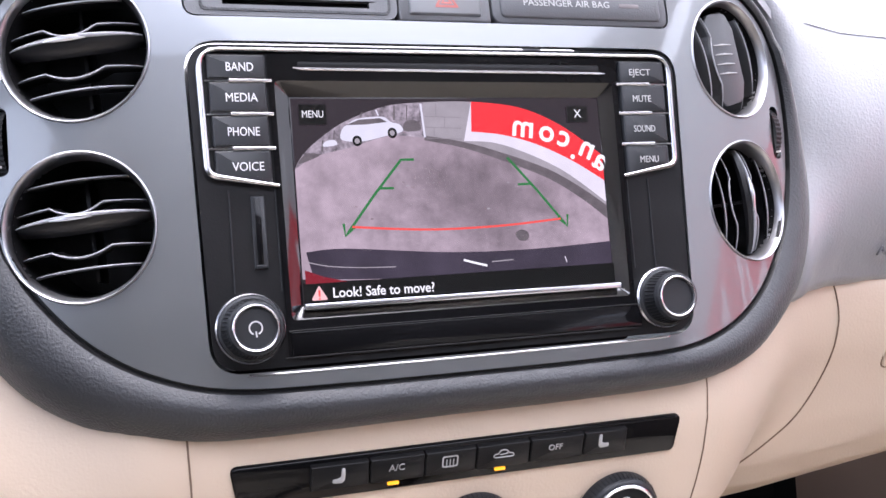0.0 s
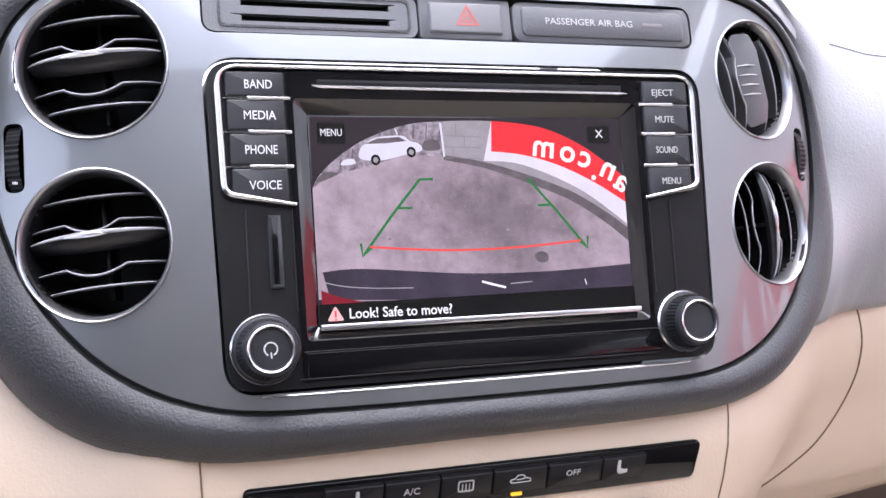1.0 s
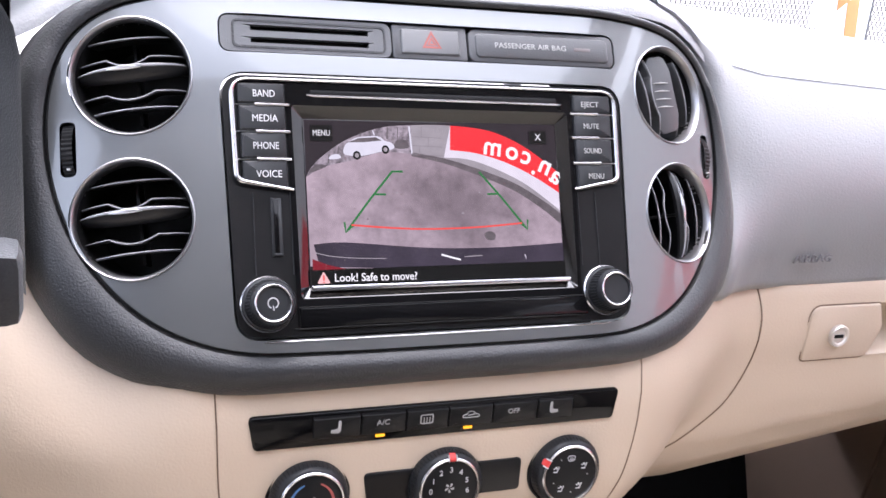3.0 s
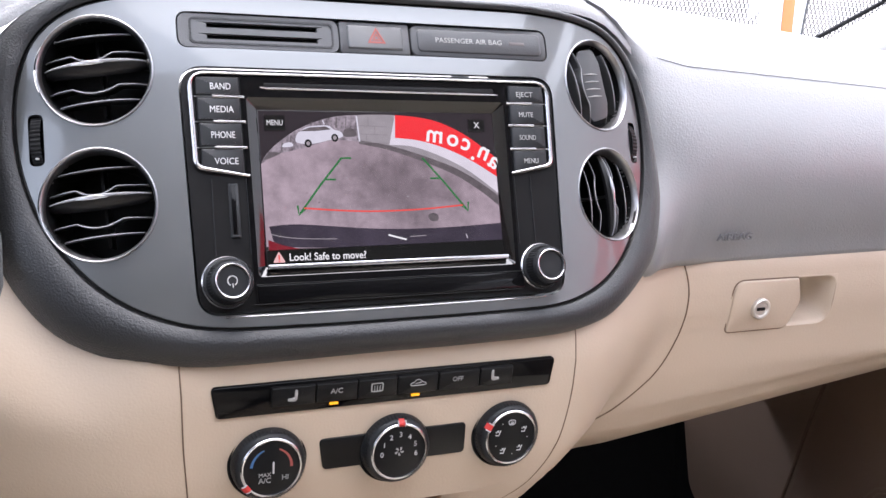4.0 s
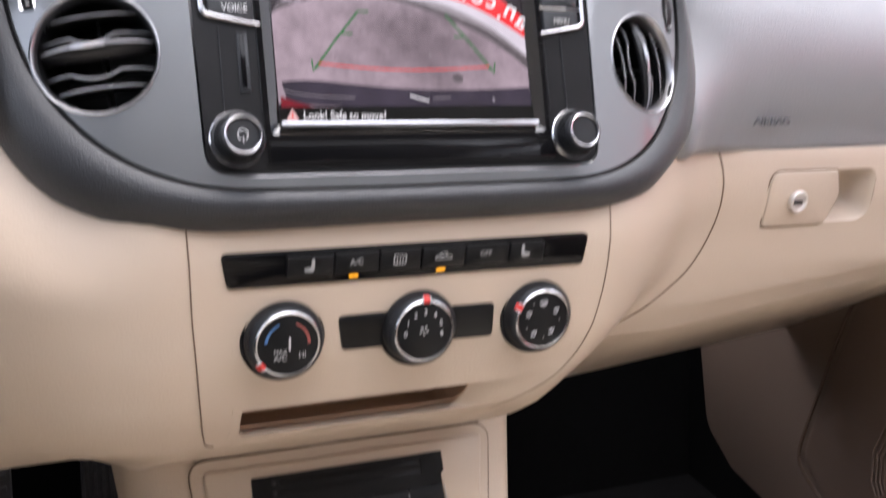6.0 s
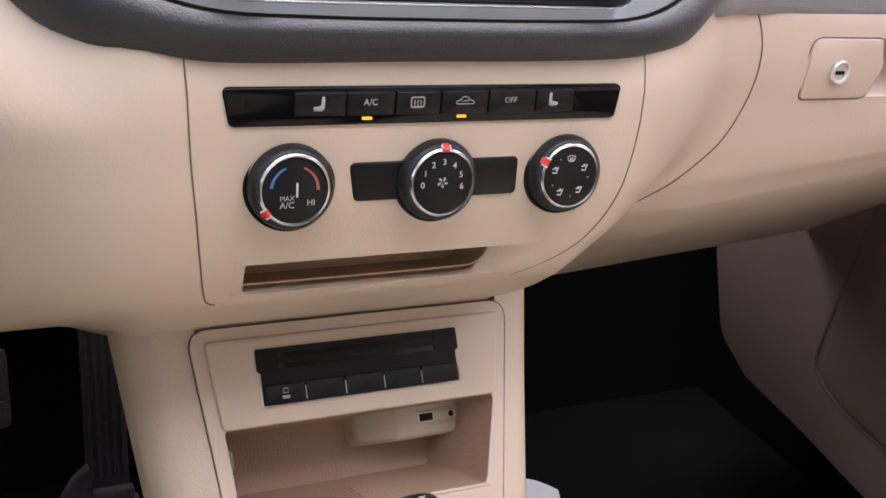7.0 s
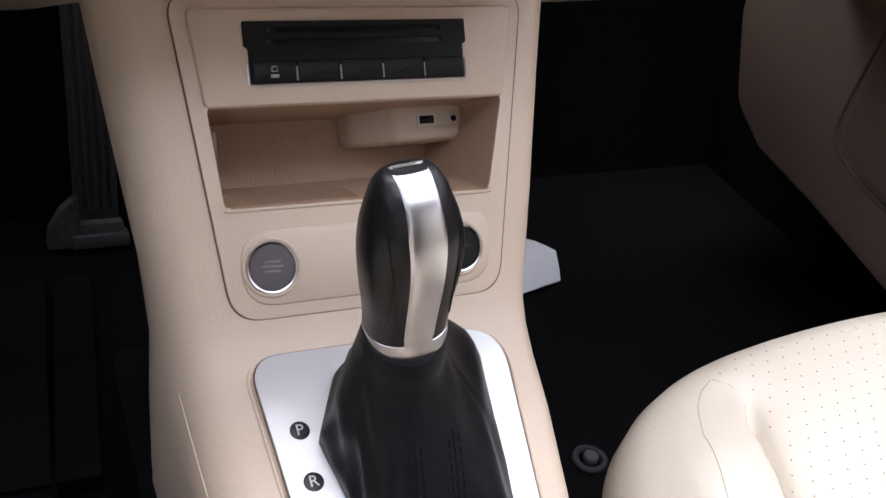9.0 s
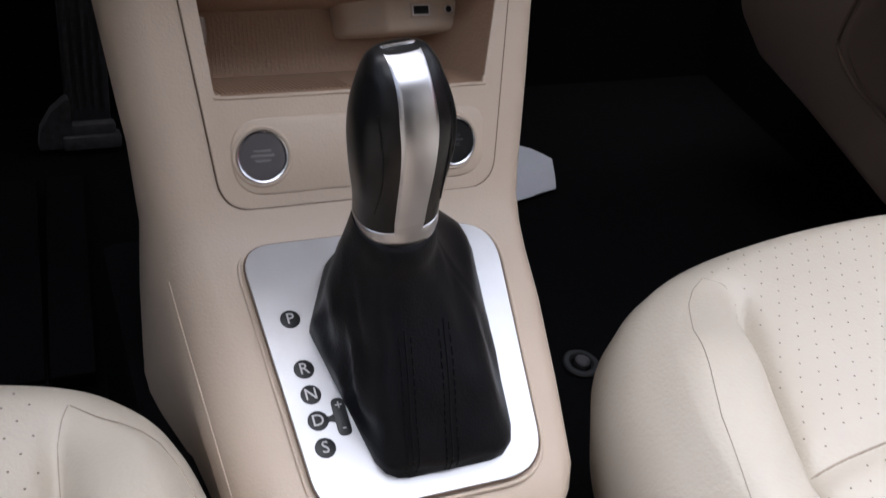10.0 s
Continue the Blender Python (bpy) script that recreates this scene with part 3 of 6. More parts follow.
for s in (-1, 1):
    side = "left" if s < 0 else "right"
    d = tagged(part("wall_" + side, block(min(s * 0.80, s * 0.84), -1.9, -0.03, max(s * 0.80, s * 0.84), 0.72, FLOOR - 0.03, 0), M_CARPET), "dark carpeted body side wall", "wall", kind="structure")
    # unseen side walls, added to cut the light from the rear
    back_from = -0.62 if s < 0 else -0.86
    tagged(part("wall_rear_" + side, block(min(s * 0.80, s * 0.84), -1.88, FLOOR - 0.03, max(s * 0.80, s * 0.84), back_from, FLOOR + 0.54, 0), M_DOOR), "taupe unseen wall added to block light from the rear side", "wall", kind="structure")
    pl = bmesh.new()
    tube([(s * 0.785, 0.475, FLOOR + 0.012), (s * 0.825, 0.425, FLOOR + 0.068), (s * 0.80, 0.30, FLOOR + 0.22), (s * 0.69, 0.00, FLOOR + 0.52)], 0.035, 10, pl)
    tagged(part("roof_pillar", pl, M_LINER), "light grey windscreen pillar", "pillar", kind="structure")
    seal = tube([(s * 0.730, 0.485, FLOOR + 0.034), (s * 0.745, 0.470, FLOOR + 0.050), (s * 0.783, 0.430, FLOOR + 0.093), (s * 0.77, 0.31, FLOOR + 0.24)], 0.003, 8)
    tagged(part("windscreen_seal", seal, M_BLACK), "black rubber windscreen seal along the pillar", "seal", kind="structure")
    pl = tube([(s * 0.80, -0.75, FLOOR + 0.05), (s * 0.72, -0.80, FLOOR + 0.54)], 0.05, 10)
    tagged(part("roof_pillar", pl, M_LINER), "light grey side pillar", "pillar", kind="structure")

tagged(part("ground", block(-150, -150, -0.45, 150, 150, -0.40, 0), material("pale_gravel", (0.33, 0.31, 0.30), 0.9, 0, 0.3, 3.0, 0.5, 60)), "pale dusty gravel yard", "ground", kind="structure")

# ---- air vents in the centre panel ----
M_RING = material("dull_silver_ring", (0.33, 0.33, 0.345), 0.36, 1.0, 0.05, 60)
M_LOUVRE = material("black_louvre_plastic", (0.007, 0.007, 0.008), 0.36, 0, 0.2, 80, spec=0.35)
def air_vent(x, z, turn, tilt, label, shut=False):
    """A round vent: ring, barrel, five louvres and a cross vane. turn: the barrel's turn; tilt: how far the louvres are closed."""
    s = 1 if x > 0 else -1
    slope = math.degrees(math.atan(5.0 * (abs(x) - 0.085))) * s
    v = thing("air_vent", F @ pose(x, face_y(x), z, 0, 0, slope), label, "air vent", "air vents of the centre panel")
    bm = turned([(0.0289, 0.004), (0.0289, -0.0001), (0.0287, -0.0007), (0.0283, -0.0009), (0.0279, -0.0006), (0.0270, 0.0016), (0.0263, 0.0048), (0.0261, 0.0078)], 64, caps=False)
    for q in bm.verts:      # the ring follows the panel's curve
        dx, dz = q.co.x, q.co.z
        q.co.y += 2.5 * dx * dx + face_y(x, z + dz) - face_y(x)
    part("ring", bm, M_RING, v, "thin satin silver ring")
    bm = bmesh.new()
    n = 48
    loops(bm, [[(r * math.cos(2 * math.pi * i / n), d, r * math.sin(2 * math.pi * i / n)) for i in range(n)] for r, d in ((0.0264, 0.0052), (0.0256, 0.014), (0.0240, 0.045))], False, True)
    part("barrel", bm, M_BLACK, v)
    rot = pose(0, 0, 0, 0, turn, 0)
    for k, h in enumerate((0.0172, 0.0078, 0.0034, -0.0088, -0.0165)):
        if shut and k == 2:
            continue      # the broad blade below stands here
        half = math.sqrt(0.0258 ** 2 - h * h) * 0.985
        bm = bmesh.new()
        rings, edge_line = [], []
        m = 36
        tl, deep = radians(tilt), 0.013 - 0.006 * smooth(20, 45, abs(tilt))
        for j in range(m + 1):
            q = -1 + 2 * j / m
            px = q * half
            bow = math.sqrt(max(0.0, 1 - (px / 0.029) ** 2))
            front = 0.0125 - 0.0100 * bow + 0.10 * abs(h)
            up = 0.0028 * bow - 0.0018
            if k in (1, 3):      # these two dip in the middle
                up -= (0.0036 if k == 1 else 0.0034) * math.cos(math.pi / 2 * min(abs(q + 0.04) / (0.40 if k == 1 else 0.46), 1.0)) ** 0.8
            if k == 2:
                front -= 0.0008
                prof = [(0.0, 0.0), (0.0006, 0.0007), (0.0020, 0.0010), (deep, 0.0006), (deep, -0.0030), (0.0050, -0.0068 * bow), (0.0022, -0.0046 * bow), (0.0008, -0.0020 * bow)]
            else:
                prof = [(0.0, 0.0), (0.0003, 0.0004), (0.0009, 0.0006), (deep, 0.0004), (deep, -0.0004), (0.0009, -0.0006), (0.0003, -0.0004)]
            edge_line.append(rot @ Vector((px, front - 0.0001, h + up + 0.0003)))
            rings.append([rot @ Vector((px, front + dy * math.cos(tl), h + up + zz + dy * math.sin(tl))) for dy, zz in prof])
        loops(bm, rings, True, True)
        lv = part("louvre", bm, M_LOUVRE, v)
        # a pale tube along the louvre stands for its highlight
        part("front_glint", tube(edge_line, [(0.00038 if k != 2 else 0.0009) * (0.25 + 0.75 * math.sin(math.pi * j / m) ** 0.7) for j in range(m + 1)], 8), M_LOUVRE_GLINT, lv)
    bm = block(-0.0008, 0.018, -0.020, 0.0008, 0.030, 0.020, 0.0003)
    bmesh.ops.transform(bm, matrix=rot, verts=bm.verts)
    part("cross_vane", bm, M_BLACK, v)
    bm = tube([rot @ Vector((q * 0.0080 - 0.003, 0.0014 + 0.0006 * q * q, 0.0043 - 0.0003 * q * q)) for q in (-1, -0.5, 0, 0.5, 1)], [0.0003, 0.0010, 0.0012, 0.0010, 0.0003], 8)
    if not shut:
        part("louvre_strip", bm, M_SATIN, v, "short bright strip on the middle louvre")
    else:      # the broad middle blade, seen flat on, with four grip ribs across it
        lean = rot @ pose(-0.001, 0.0042, -0.0008, 14, 0, 0)
        bm = slab(rounded([(-0.0225, -0.0050), (-0.0150, -0.0095), (0.0150, -0.0095), (0.0225, -0.0050), (0.0215, 0.0056), (0.0130, 0.0086), (-0.0130, 0.0086), (-0.0215, 0.0056)], 0.004, 4), 0.0, 0.0012, 0.0004)
        blade = part("blade", bm, M_COVER, v, "broad shut blade with grip ribs", at=lean)
        for k in range(4):
            x0 = -0.0072 + 0.0046 * k
            part("rib", tube([(x0, -0.0002, -0.0052), (x0 + 0.0004, -0.0005, 0.0), (x0 + 0.0012, -0.0002, 0.0052)], [0.0002, 0.0005, 0.0002], 6), M_GREY_PRINT, blade)
    return v


air_vent(*VENTS[0], -4, 6, "round dashboard air vent with horizontal black louvres, upper driver side")
air_vent(*VENTS[1], -4, 6, "round dashboard air vent with horizontal black louvres, lower driver side")
air_vent(*VENTS[2], 78, -32, "round dashboard air vent with vertical louvres turned nearly shut", True)
air_vent(*VENTS[3], 84, 46, "round dashboard air vent with open vertical black louvres")

for s in (-1, 1):
    w = thing("vent_thumbwheel", F @ pose(s * 0.1765, face_y(0.1765), 0.028, 0, 0, s * 25), "black ribbed thumbwheel beside the air vents", "thumbwheel", "vent thumbwheels")
    bm = bmesh.new()
    n = 64
    prof = []
    for i in range(n + 1):
        a = math.pi * (i / n)
        r = 0.0118 + (0.0004 if i % 4 < 2 else -0.0003)
        prof.append([(px, 0.0035 - 0.45 * r * math.sin(a), r * math.cos(a)) for px in (-0.0026, -0.0018, 0.0018, 0.0026)])
    loops(bm, prof, False, False, closed=False)
    part("wheel", bm, M_BLACK, w, angle=20)
    part("mark", slab(box2(-0.0003, -0.0098, 0.0010, -0.0090), -0.0014, 0.001, 0.0001), M_WHITE, w)

# ---- the strip above the display: slotted cover, hazard switch, airbag lamp ----
SL = thing("slotted_cover", FS, "dark grey slotted sensor cover above the display", "dashboard cover")
left_plate = rounded(box2(-0.1077, 0.0733, -0.0215, 0.0913), 0.005, 6)
slots = [[(-0.0930, z), (-0.0335, z), (-0.0335, z + 0.0022), (-0.0300, z + 0.0029), (-0.0980, z + 0.0029), (-0.0930, z + 0.0022)] for z in (0.0779, 0.0841)]      # each end tapers out along its upper edge, drawn for the shade in its scoop
part("plate", holed(left_plate, slots, 0.0012, 0.004), M_COVER, SL)
part("backing", slab(rounded(box2(-0.1070, 0.074, -0.022, 0.0906), 0.004), 0.0060, 0.010), M_BLACK, SL)
part("frame", holed(rounded(box2(-0.1020, 0.0752, -0.0245, 0.0894), 0.003, 5), [rounded(box2(-0.1010, 0.0762, -0.0255, 0.0884), 0.0025, 5)], 0.0008, 0.0030), M_SOFT, SL)
HZ = thing("hazard_switch", FS, "grey hazard warning switch with a red triangle", "switch")
part("housing", slab(rounded(box2(-0.0208, 0.0733, 0.0203, 0.0913), 0.0012, 3), 0.0012, 0.008), M_COVER, HZ)
part("button", slab(rounded(box2(-0.0165, 0.0757, 0.0160, 0.0893), 0.0012, 4), 0.0002, 0.006, 0.0010), material("frosted_grey_button", (0.085, 0.088, 0.093), 0.40, 0, 0.06, 60), HZ, "smooth grey push button")
tri = lambda r: [(0.0002 + r * math.sin(a), 0.0822 + r * math.cos(a)) for a in (0, 2 * math.pi / 3, 4 * math.pi / 3)]
part("triangle", holed(tri(0.0062), [tri(0.0042)], 0.00005, 0.0004), M_DIMRED, HZ, "red warning triangle outline")
part("triangle", holed(tri(0.0030), [tri(0.0015)], 0.00005, 0.0004), M_DIMRED, HZ, "small red warning triangle")
AB = thing("airbag_lamp_panel", FS, "dark grey passenger airbag lamp cover with white lettering", "indicator panel")
part("cover", slab(rounded(box2(0.0212, 0.0733, 0.1078, 0.0913), 0.005, 6), 0.0012, 0.006), M_COVER, AB)
part("raised_face", slab(rounded(box2(0.0250, 0.0758, 0.1040, 0.0890), 0.003, 5), 0.0003, 0.003, 0.0007), M_COVER, AB)
lettering("lettering", "PASSENGER AIR BAG", 0.0029, M_GREY_PRINT, AB, pose(0.0570, 0.00025, 0.0826), width=0.042)
part("lettering_bar", slab(box2(0.0830, 0.0815, 0.0930, 0.0835), 0.0002, 0.0006, 0.0001), material("unlit_lamp_print", (0.095, 0.082, 0.084), 0.5), AB, "dim unlit orange lettering")

# ---- the radio with its display ----
radio = thing("car_radio", F, "black car radio with a lit reversing camera display", "car radio")
FACE = rounded([(-0.0765, -0.0610), (0.0765, -0.0610), (0.0775, 0.0578), (-0.0775, 0.0578)], 0.0015, 3)
WELL = rounded([(-0.0745, -0.0468), (0.0745, -0.0468), (0.0752, 0.0472), (-0.0752, 0.0472)], 0.0022, 4)
SCREEN = box2(-0.0690, -0.0412, 0.0695, 0.0415)
part("body", holed(offset(UNIT, -0.0012), [offset(WELL, -0.0004)], 0.0016, 0.030), M_BLACK, radio)
part("gloss_face", holed(FACE, [WELL], 0.0004, 0.003), M_PIANO, radio, "glossy piano black front")
bm = bmesh.new()
k = len(WELL)
inner = [(max(-0.0690, min(0.0695, x)), max(-0.0412, min(0.0415, z))) for x, z in WELL]
loops(bm, [[(x, 0.0006, z) for x, z in WELL], [(x, 0.0045, z) for x, z in inner]], False, False)
part("display_surround", bm, material("glossy_display_frame", (0.004, 0.004, 0.0045), 0.06, 0, 0.3, 30, spec=0.75), radio, "sloping glossy black display frame", angle=8)
part("lower_trim", slab(rounded(box2(-0.0755, -0.0605, 0.0790, -0.0510), 0.001, 3), 0.0000, 0.003, 0.0004), M_PIANO, radio)
part("trim_line", tube([(-0.0760, 0.0000, -0.0508), (0.0800, 0.0000, -0.0508)], 0.0003, 6), M_BLACK, radio)
part("trim_line", tube([(-0.0780, 0.0000, -0.0610), (0.0770, 0.0000, -0.0610)], 0.0003, 6), M_BLACK, radio)
part("display_sill", block(-0.0692, -0.0004, -0.0432, 0.0702, 0.0044, -0.0408, 0.0006), M_CHROME, radio, "bright chrome strip under the display")
part("disc_slot", slab(rounded(box2(-0.0655, 0.0520, 0.0690, 0.0548), 0.0008, 3), 0.0001, 0.002, 0.0002), M_BLACK, radio, "narrow disc slot")
part("disc_slot_lip", tube([(-0.0675, 0.0001, 0.0524), (-0.0640, -0.0002, 0.0518), (0.0690, -0.0002, 0.0512), (0.0718, 0.0001, 0.0512)], [0.0003, 0.0006, 0.0006, 0.0002], 8), M_CHROME, radio, "chrome lower lip")
chrome = rounded([(-0.0762, 0.0056), (-0.1030, 0.0102), (-0.1042, 0.0592), (0.1042, 0.0592), (0.1030, 0.0102), (0.0762, 0.0056)], [0.0001, 0.0048, 0.0085, 0.0085, 0.0048, 0.0001], 9)
bm, rings = bmesh.new(), []
for i, (x, z) in enumerate(chrome):
    a, b = chrome[max(i - 1, 0)], chrome[min(i + 1, len(chrome) - 1)]
    d = Vector((a[1] - b[1], b[0] - a[0])).normalized() * (0.0008 + 0.0005 * smooth(0.090, 0.1005, abs(x)) * smooth(0.060, 0.050, z))
    rings.append([(x + d.x * u, y, z + d.y * u) for u, y in ((-1, 0.003), (-1, -0.0006), (-0.6, -0.0013), (0, -0.0016), (0.6, -0.0013), (1, -0.0006), (1, 0.003))])
loops(bm, rings, True, True)
part("chrome_frame", bm, M_CHROME, radio, "bright chrome line round the buttons")
part("lower_chrome", tube([(x, 0.0005, z) for x, z in dense([(-0.0930, -0.0661), (-0.0900, -0.0664), (-0.0700, -0.0667), (0.0, -0.0668), (0.0700, -0.0665), (0.0880, -0.0662), (0.0925, -0.0658)], 6)], [0.0002, 0.0004, 0.0006] + [0.0007] * 31 + [0.0006, 0.0004, 0.0002], 8), M_CHROME, radio, "bright chrome strip under the radio")
B_LEFT = [("BAND", 0.0572, 0.0472), ("MEDIA", 0.0463, 0.0341), ("PHONE", 0.0331, 0.0207), ("VOICE", 0.0197, 0.0080)]
B_RIGHT = [("EJECT", 0.0568, 0.0468), ("MUTE", 0.0460, 0.0338), ("SOUND", 0.0329, 0.0200), ("MENU", 0.0190, 0.0076)]
for s, rows_ in ((-1, B_LEFT), (1, B_RIGHT)):
    for k, (word, zt, zb) in enumerate(rows_):
        xo, xi = s * (0.1012 - 0.0004 * k), s * 0.0786
        low = 0.0028 if k == 3 else 0.0
        pts = [(xi, zb - low), (xo, zb + 0.0012 * (k == 3)), (xo, zt), (xi, zt)]
        b = part("button", slab(rounded(pts if s < 0 else pts[::-1], 0.0009, 3), -0.0012, 0.004, 0.0009), M_BUTTON, radio)
        lettering("lettering", word, 0.0034 if s < 0 else 0.0029, M_WHITE if s < 0 else M_GREY_PRINT, b, pose(s * 0.0886 + (0.001 if k == 3 else 0), -0.00125, (zt + zb) / 2 - 0.0003 - low * 0.2), width={4: 0.0105, 5: 0.0122}[len(word)] * (1.0 if s < 0 else 0.88))
        if k < 3:
            x0, x1 = (s * 0.0765, s * 0.0930)
            part("button_bar", tube([(x0, -0.0006, zb - 0.0004), (x1, -0.0010, zb - 0.0004)], 0.0007, 8), M_CHROME, radio, "short chrome bar between buttons")
            part("button_gap", tube([(x1, -0.0002, zb - 0.0004), (s * 0.1020, -0.0002, zb - 0.0004)], 0.0003, 6), M_SATIN, radio)
part("card_slot", slab(rounded(box2(-0.0873, -0.0262, -0.0820, 0.0020), 0.0006, 3), 0.0009, 0.003, 0.0003), M_BUTTON, radio, "upright memory card slot")
part("card_slot_gap", slab(box2(-0.0860, -0.0245, -0.0838, 0.0010), 0.0006, 0.002, 0.0001), M_PIANO, radio)
part("card_slot_end", slab(box2(-0.0865, -0.0258, -0.0828, -0.0247), 0.0004, 0.002, 0.0001), M_BUTTON, radio)
for x in (-0.0955, -0.0775, 0.0785, 0.0890):
    part("groove", tube([(x, 0.0012, 0.0045), (x * 1.0, 0.0012, -0.0350)], 0.00028, 6), M_BUTTON, radio)
for s in (-1, 1):
    kx, kz = s * 0.0907, -0.0487
    kn = part("rotary_knob", turned([(0.0126, 0.0015), (0.0128, -0.0003), (0.0124, -0.0012), (0.0116, -0.0015), (0.0112, -0.0030), (0.0104, -0.0095), (0.0098, -0.0112), (0.0088, -0.0116), (0.0076, -0.0113), (0.0074, -0.0106)], 56, at=pose(kx, 0, kz)), M_BUTTON, radio, "round knob with knurled side")
    part("base_ring", turned([(0.0131, 0.0016), (0.0134, -0.0002), (0.0128, -0.0010), (0.0123, -0.0006), (0.0123, 0.0016)], 56, at=pose(kx, 0, kz), caps=False), M_CHROME, kn, "thin chrome base ring")
    part("front_ring", turned([(0.0088, -0.0110), (0.0088, -0.0119), (0.0085, -0.0122), (0.0080, -0.0120), (0.0078, -0.0112)], 56, at=pose(kx, 0, kz), caps=False), M_CHROME, kn, "chrome front ring")
    bm = bmesh.new()
    for i in range(44):
        a = 2 * math.pi * i / 44
        m = pose(kx, 0, kz) @ pose(0, 0, 0, 0, math.degrees(a), 0)
        tube([m @ Vector((0.0113, -0.0032, 0)), m @ Vector((0.0105, -0.0090, 0))], 0.00035, 4, bm)
    part("knurling", bm, M_BLACK, kn)
    if s < 0:
        arc = [(kx + 0.0024 * math.sin(a), -0.0107, kz + 0.0024 * math.cos(a)) for a in [radians(205 + 310 * i / 20) for i in range(21)]]
        part("power_mark", tube(arc, 0.0003, 6), M_WHITE, kn, "white power symbol")
        part("power_mark", tube([(kx, -0.0107, kz - 0.0012), (kx + 0.0002, -0.0107, kz - 0.0034)], 0.0003, 6), M_WHITE, kn)

# the picture on the display: a reversing camera view of a yard
GLOW = 0.14
display = part("display", slab(SCREEN, 0.0044, 0.006, 0.0002), glowing("display_black", (0.012, 0.009, 0.012), GLOW), radio, "lit display showing a reversing camera view")
LAYER = [0.00432]


def shown(name, outline, mat, label=""):
    """A flat area of the picture, each one a hair nearer than the last."""
    bm = bmesh.new()
    vs = [bm.verts.new((x / 1000, LAYER[0], z / 1000)) for x, z in outline]
    es = [bm.edges.new((vs[i], vs[(i + 1) % len(vs)])) for i in range(len(vs))]
    bmesh.ops.triangle_fill(bm, use_beauty=True, edges=es, normal=(0, -1, 0))
    LAYER[0] -= 0.000012
    return part(name, bm, mat, display, label)


def line(name, pts, w, mat, label=""):
    bm = bmesh.new()
    pts = [Vector(p) for p in pts]
    rings = []
    for i, p in enumerate(pts):
        t = (pts[min(i + 1, len(pts) - 1)] - pts[max(i - 1, 0)]).normalized()
        nrm = Vector((-t.y, t.x)) * w / 2
        rings.append([((p + nrm).x / 1000, LAYER[0], (p + nrm).y / 1000), ((p - nrm).x / 1000, LAYER[0], (p - nrm).y / 1000)])
    loops(bm, rings, False, False, closed=False)
    LAYER[0] -= 0.000012
    return part(name, bm, mat, display, label)


G_DIRT = glowing("shown_dirt", (0.355, 0.275, 0.318), GLOW, 0.30, 110, worn=(0.010, -0.002, 0.046, 0.028, 0.55))
G_DIRT2 = glowing("shown_dirt_worn", (0.22, 0.165, 0.185), GLOW, 0.40, 140)
G_TREES = glowing("shown_trees", (0.27, 0.225, 0.26), GLOW, 0.85, 380)
G_WALL = glowing("shown_wall", (0.31, 0.275, 0.30), GLOW, 0.16, 110)
G_KERB = glowing("shown_kerb", (0.12, 0.10, 0.11), GLOW, 0.35, 200)
G_PALE = glowing("shown_white", (0.66, 0.60, 0.67), GLOW, 0.08, 120)
G_CAR = glowing("shown_white_car", (0.62, 0.59, 0.67), GLOW, 0.05, 200)
G_DARK = glowing("shown_dark", (0.004, 0.004, 0.004), GLOW)
G_RED = glowing("shown_red", (0.84, 0.032, 0.040), GLOW, 0.06, 60)
G_LINE = glowing("shown_red_line", (0.75, 0.08, 0.07), GLOW)
G_GREEN = glowing("shown_green_line", (0.025, 0.16, 0.045), GLOW)
G_BUMPER = glowing("shown_bumper", (0.042, 0.033, 0.050), GLOW, 0.45, 60)
G_WHITE = glowing("shown_letters", (0.85, 0.82, 0.85), GLOW)
G_GREY = glowing("shown_corner", (0.028, 0.021, 0.026), GLOW)
G_JOINT = glowing("shown_wall_joint", (0.215, 0.185, 0.205), GLOW)
arc_top = dense([(-68.5, 12.5), (-66, 17), (-59.5, 23.3), (-47.3, 31.3), (-30, 37.6), (-12.8, 39.4), (8.7, 39.6), (31, 37), (49.2, 29.6), (65, 18.8), (69, 15.5)], 5)
shown("corner_shade", [(-68.5, 12), (-68.5, 41.0), (69, 41.0), (69, 12)], G_GREY)
view = [(-68.5, -31.0), (-50, -32.5), (0, -33.5), (50, -33), (69, -32.0)]
shown("yard", arc_top + view[::-1], G_DIRT, "dusty yard seen by the reversing camera")
far = dense([(-68.5, 12.5), (-60, 17.5), (-45, 21.0), (-28.5, 25.4), (-13.4, 24.5)], 4)
top_left = [p for p in arc_top if p[0] <= -12.8]
shown("far_wood", top_left[1:] + far[::-1], G_TREES)
for x, z0, z1, w in ((-57.0, 19.5, 24.0, 0.7), (-52.0, 23.5, 28.0, 0.5), (-40.0, 33.5, 35.5, 0.6), (-26.0, 32.0, 38.0, 0.8), (-20.5, 32.0, 38.2, 0.5)):
    line("shown_trunk", [(x, z0), (x + 0.6, z1)], w, G_KERB)
wall_top = [p for p in arc_top if p[0] >= -13]
shown("shown_wall", wall_top + [(69, -7.5), (57.7, 0.6), (42, 9.6), (21.3, 17.2), (3.6, 22.2), (-13.2, 24.6)], G_WALL)
shown("wall_foot", dense([(-13.4, 25.4), (3.6, 22.6), (21.3, 17.6), (42, 10.2), (57.7, 1.4), (69, -6.5)], 4) + dense([(69, -12.5), (57.7, -3.6), (42, 6), (21.3, 14.2), (3.6, 20), (-13.4, 23.4)], 4), G_KERB)
strip_low = dense([(69, -5.0), (47.6, 10.3), (21.7, 21.1), (4.2, 22.9)], 5)
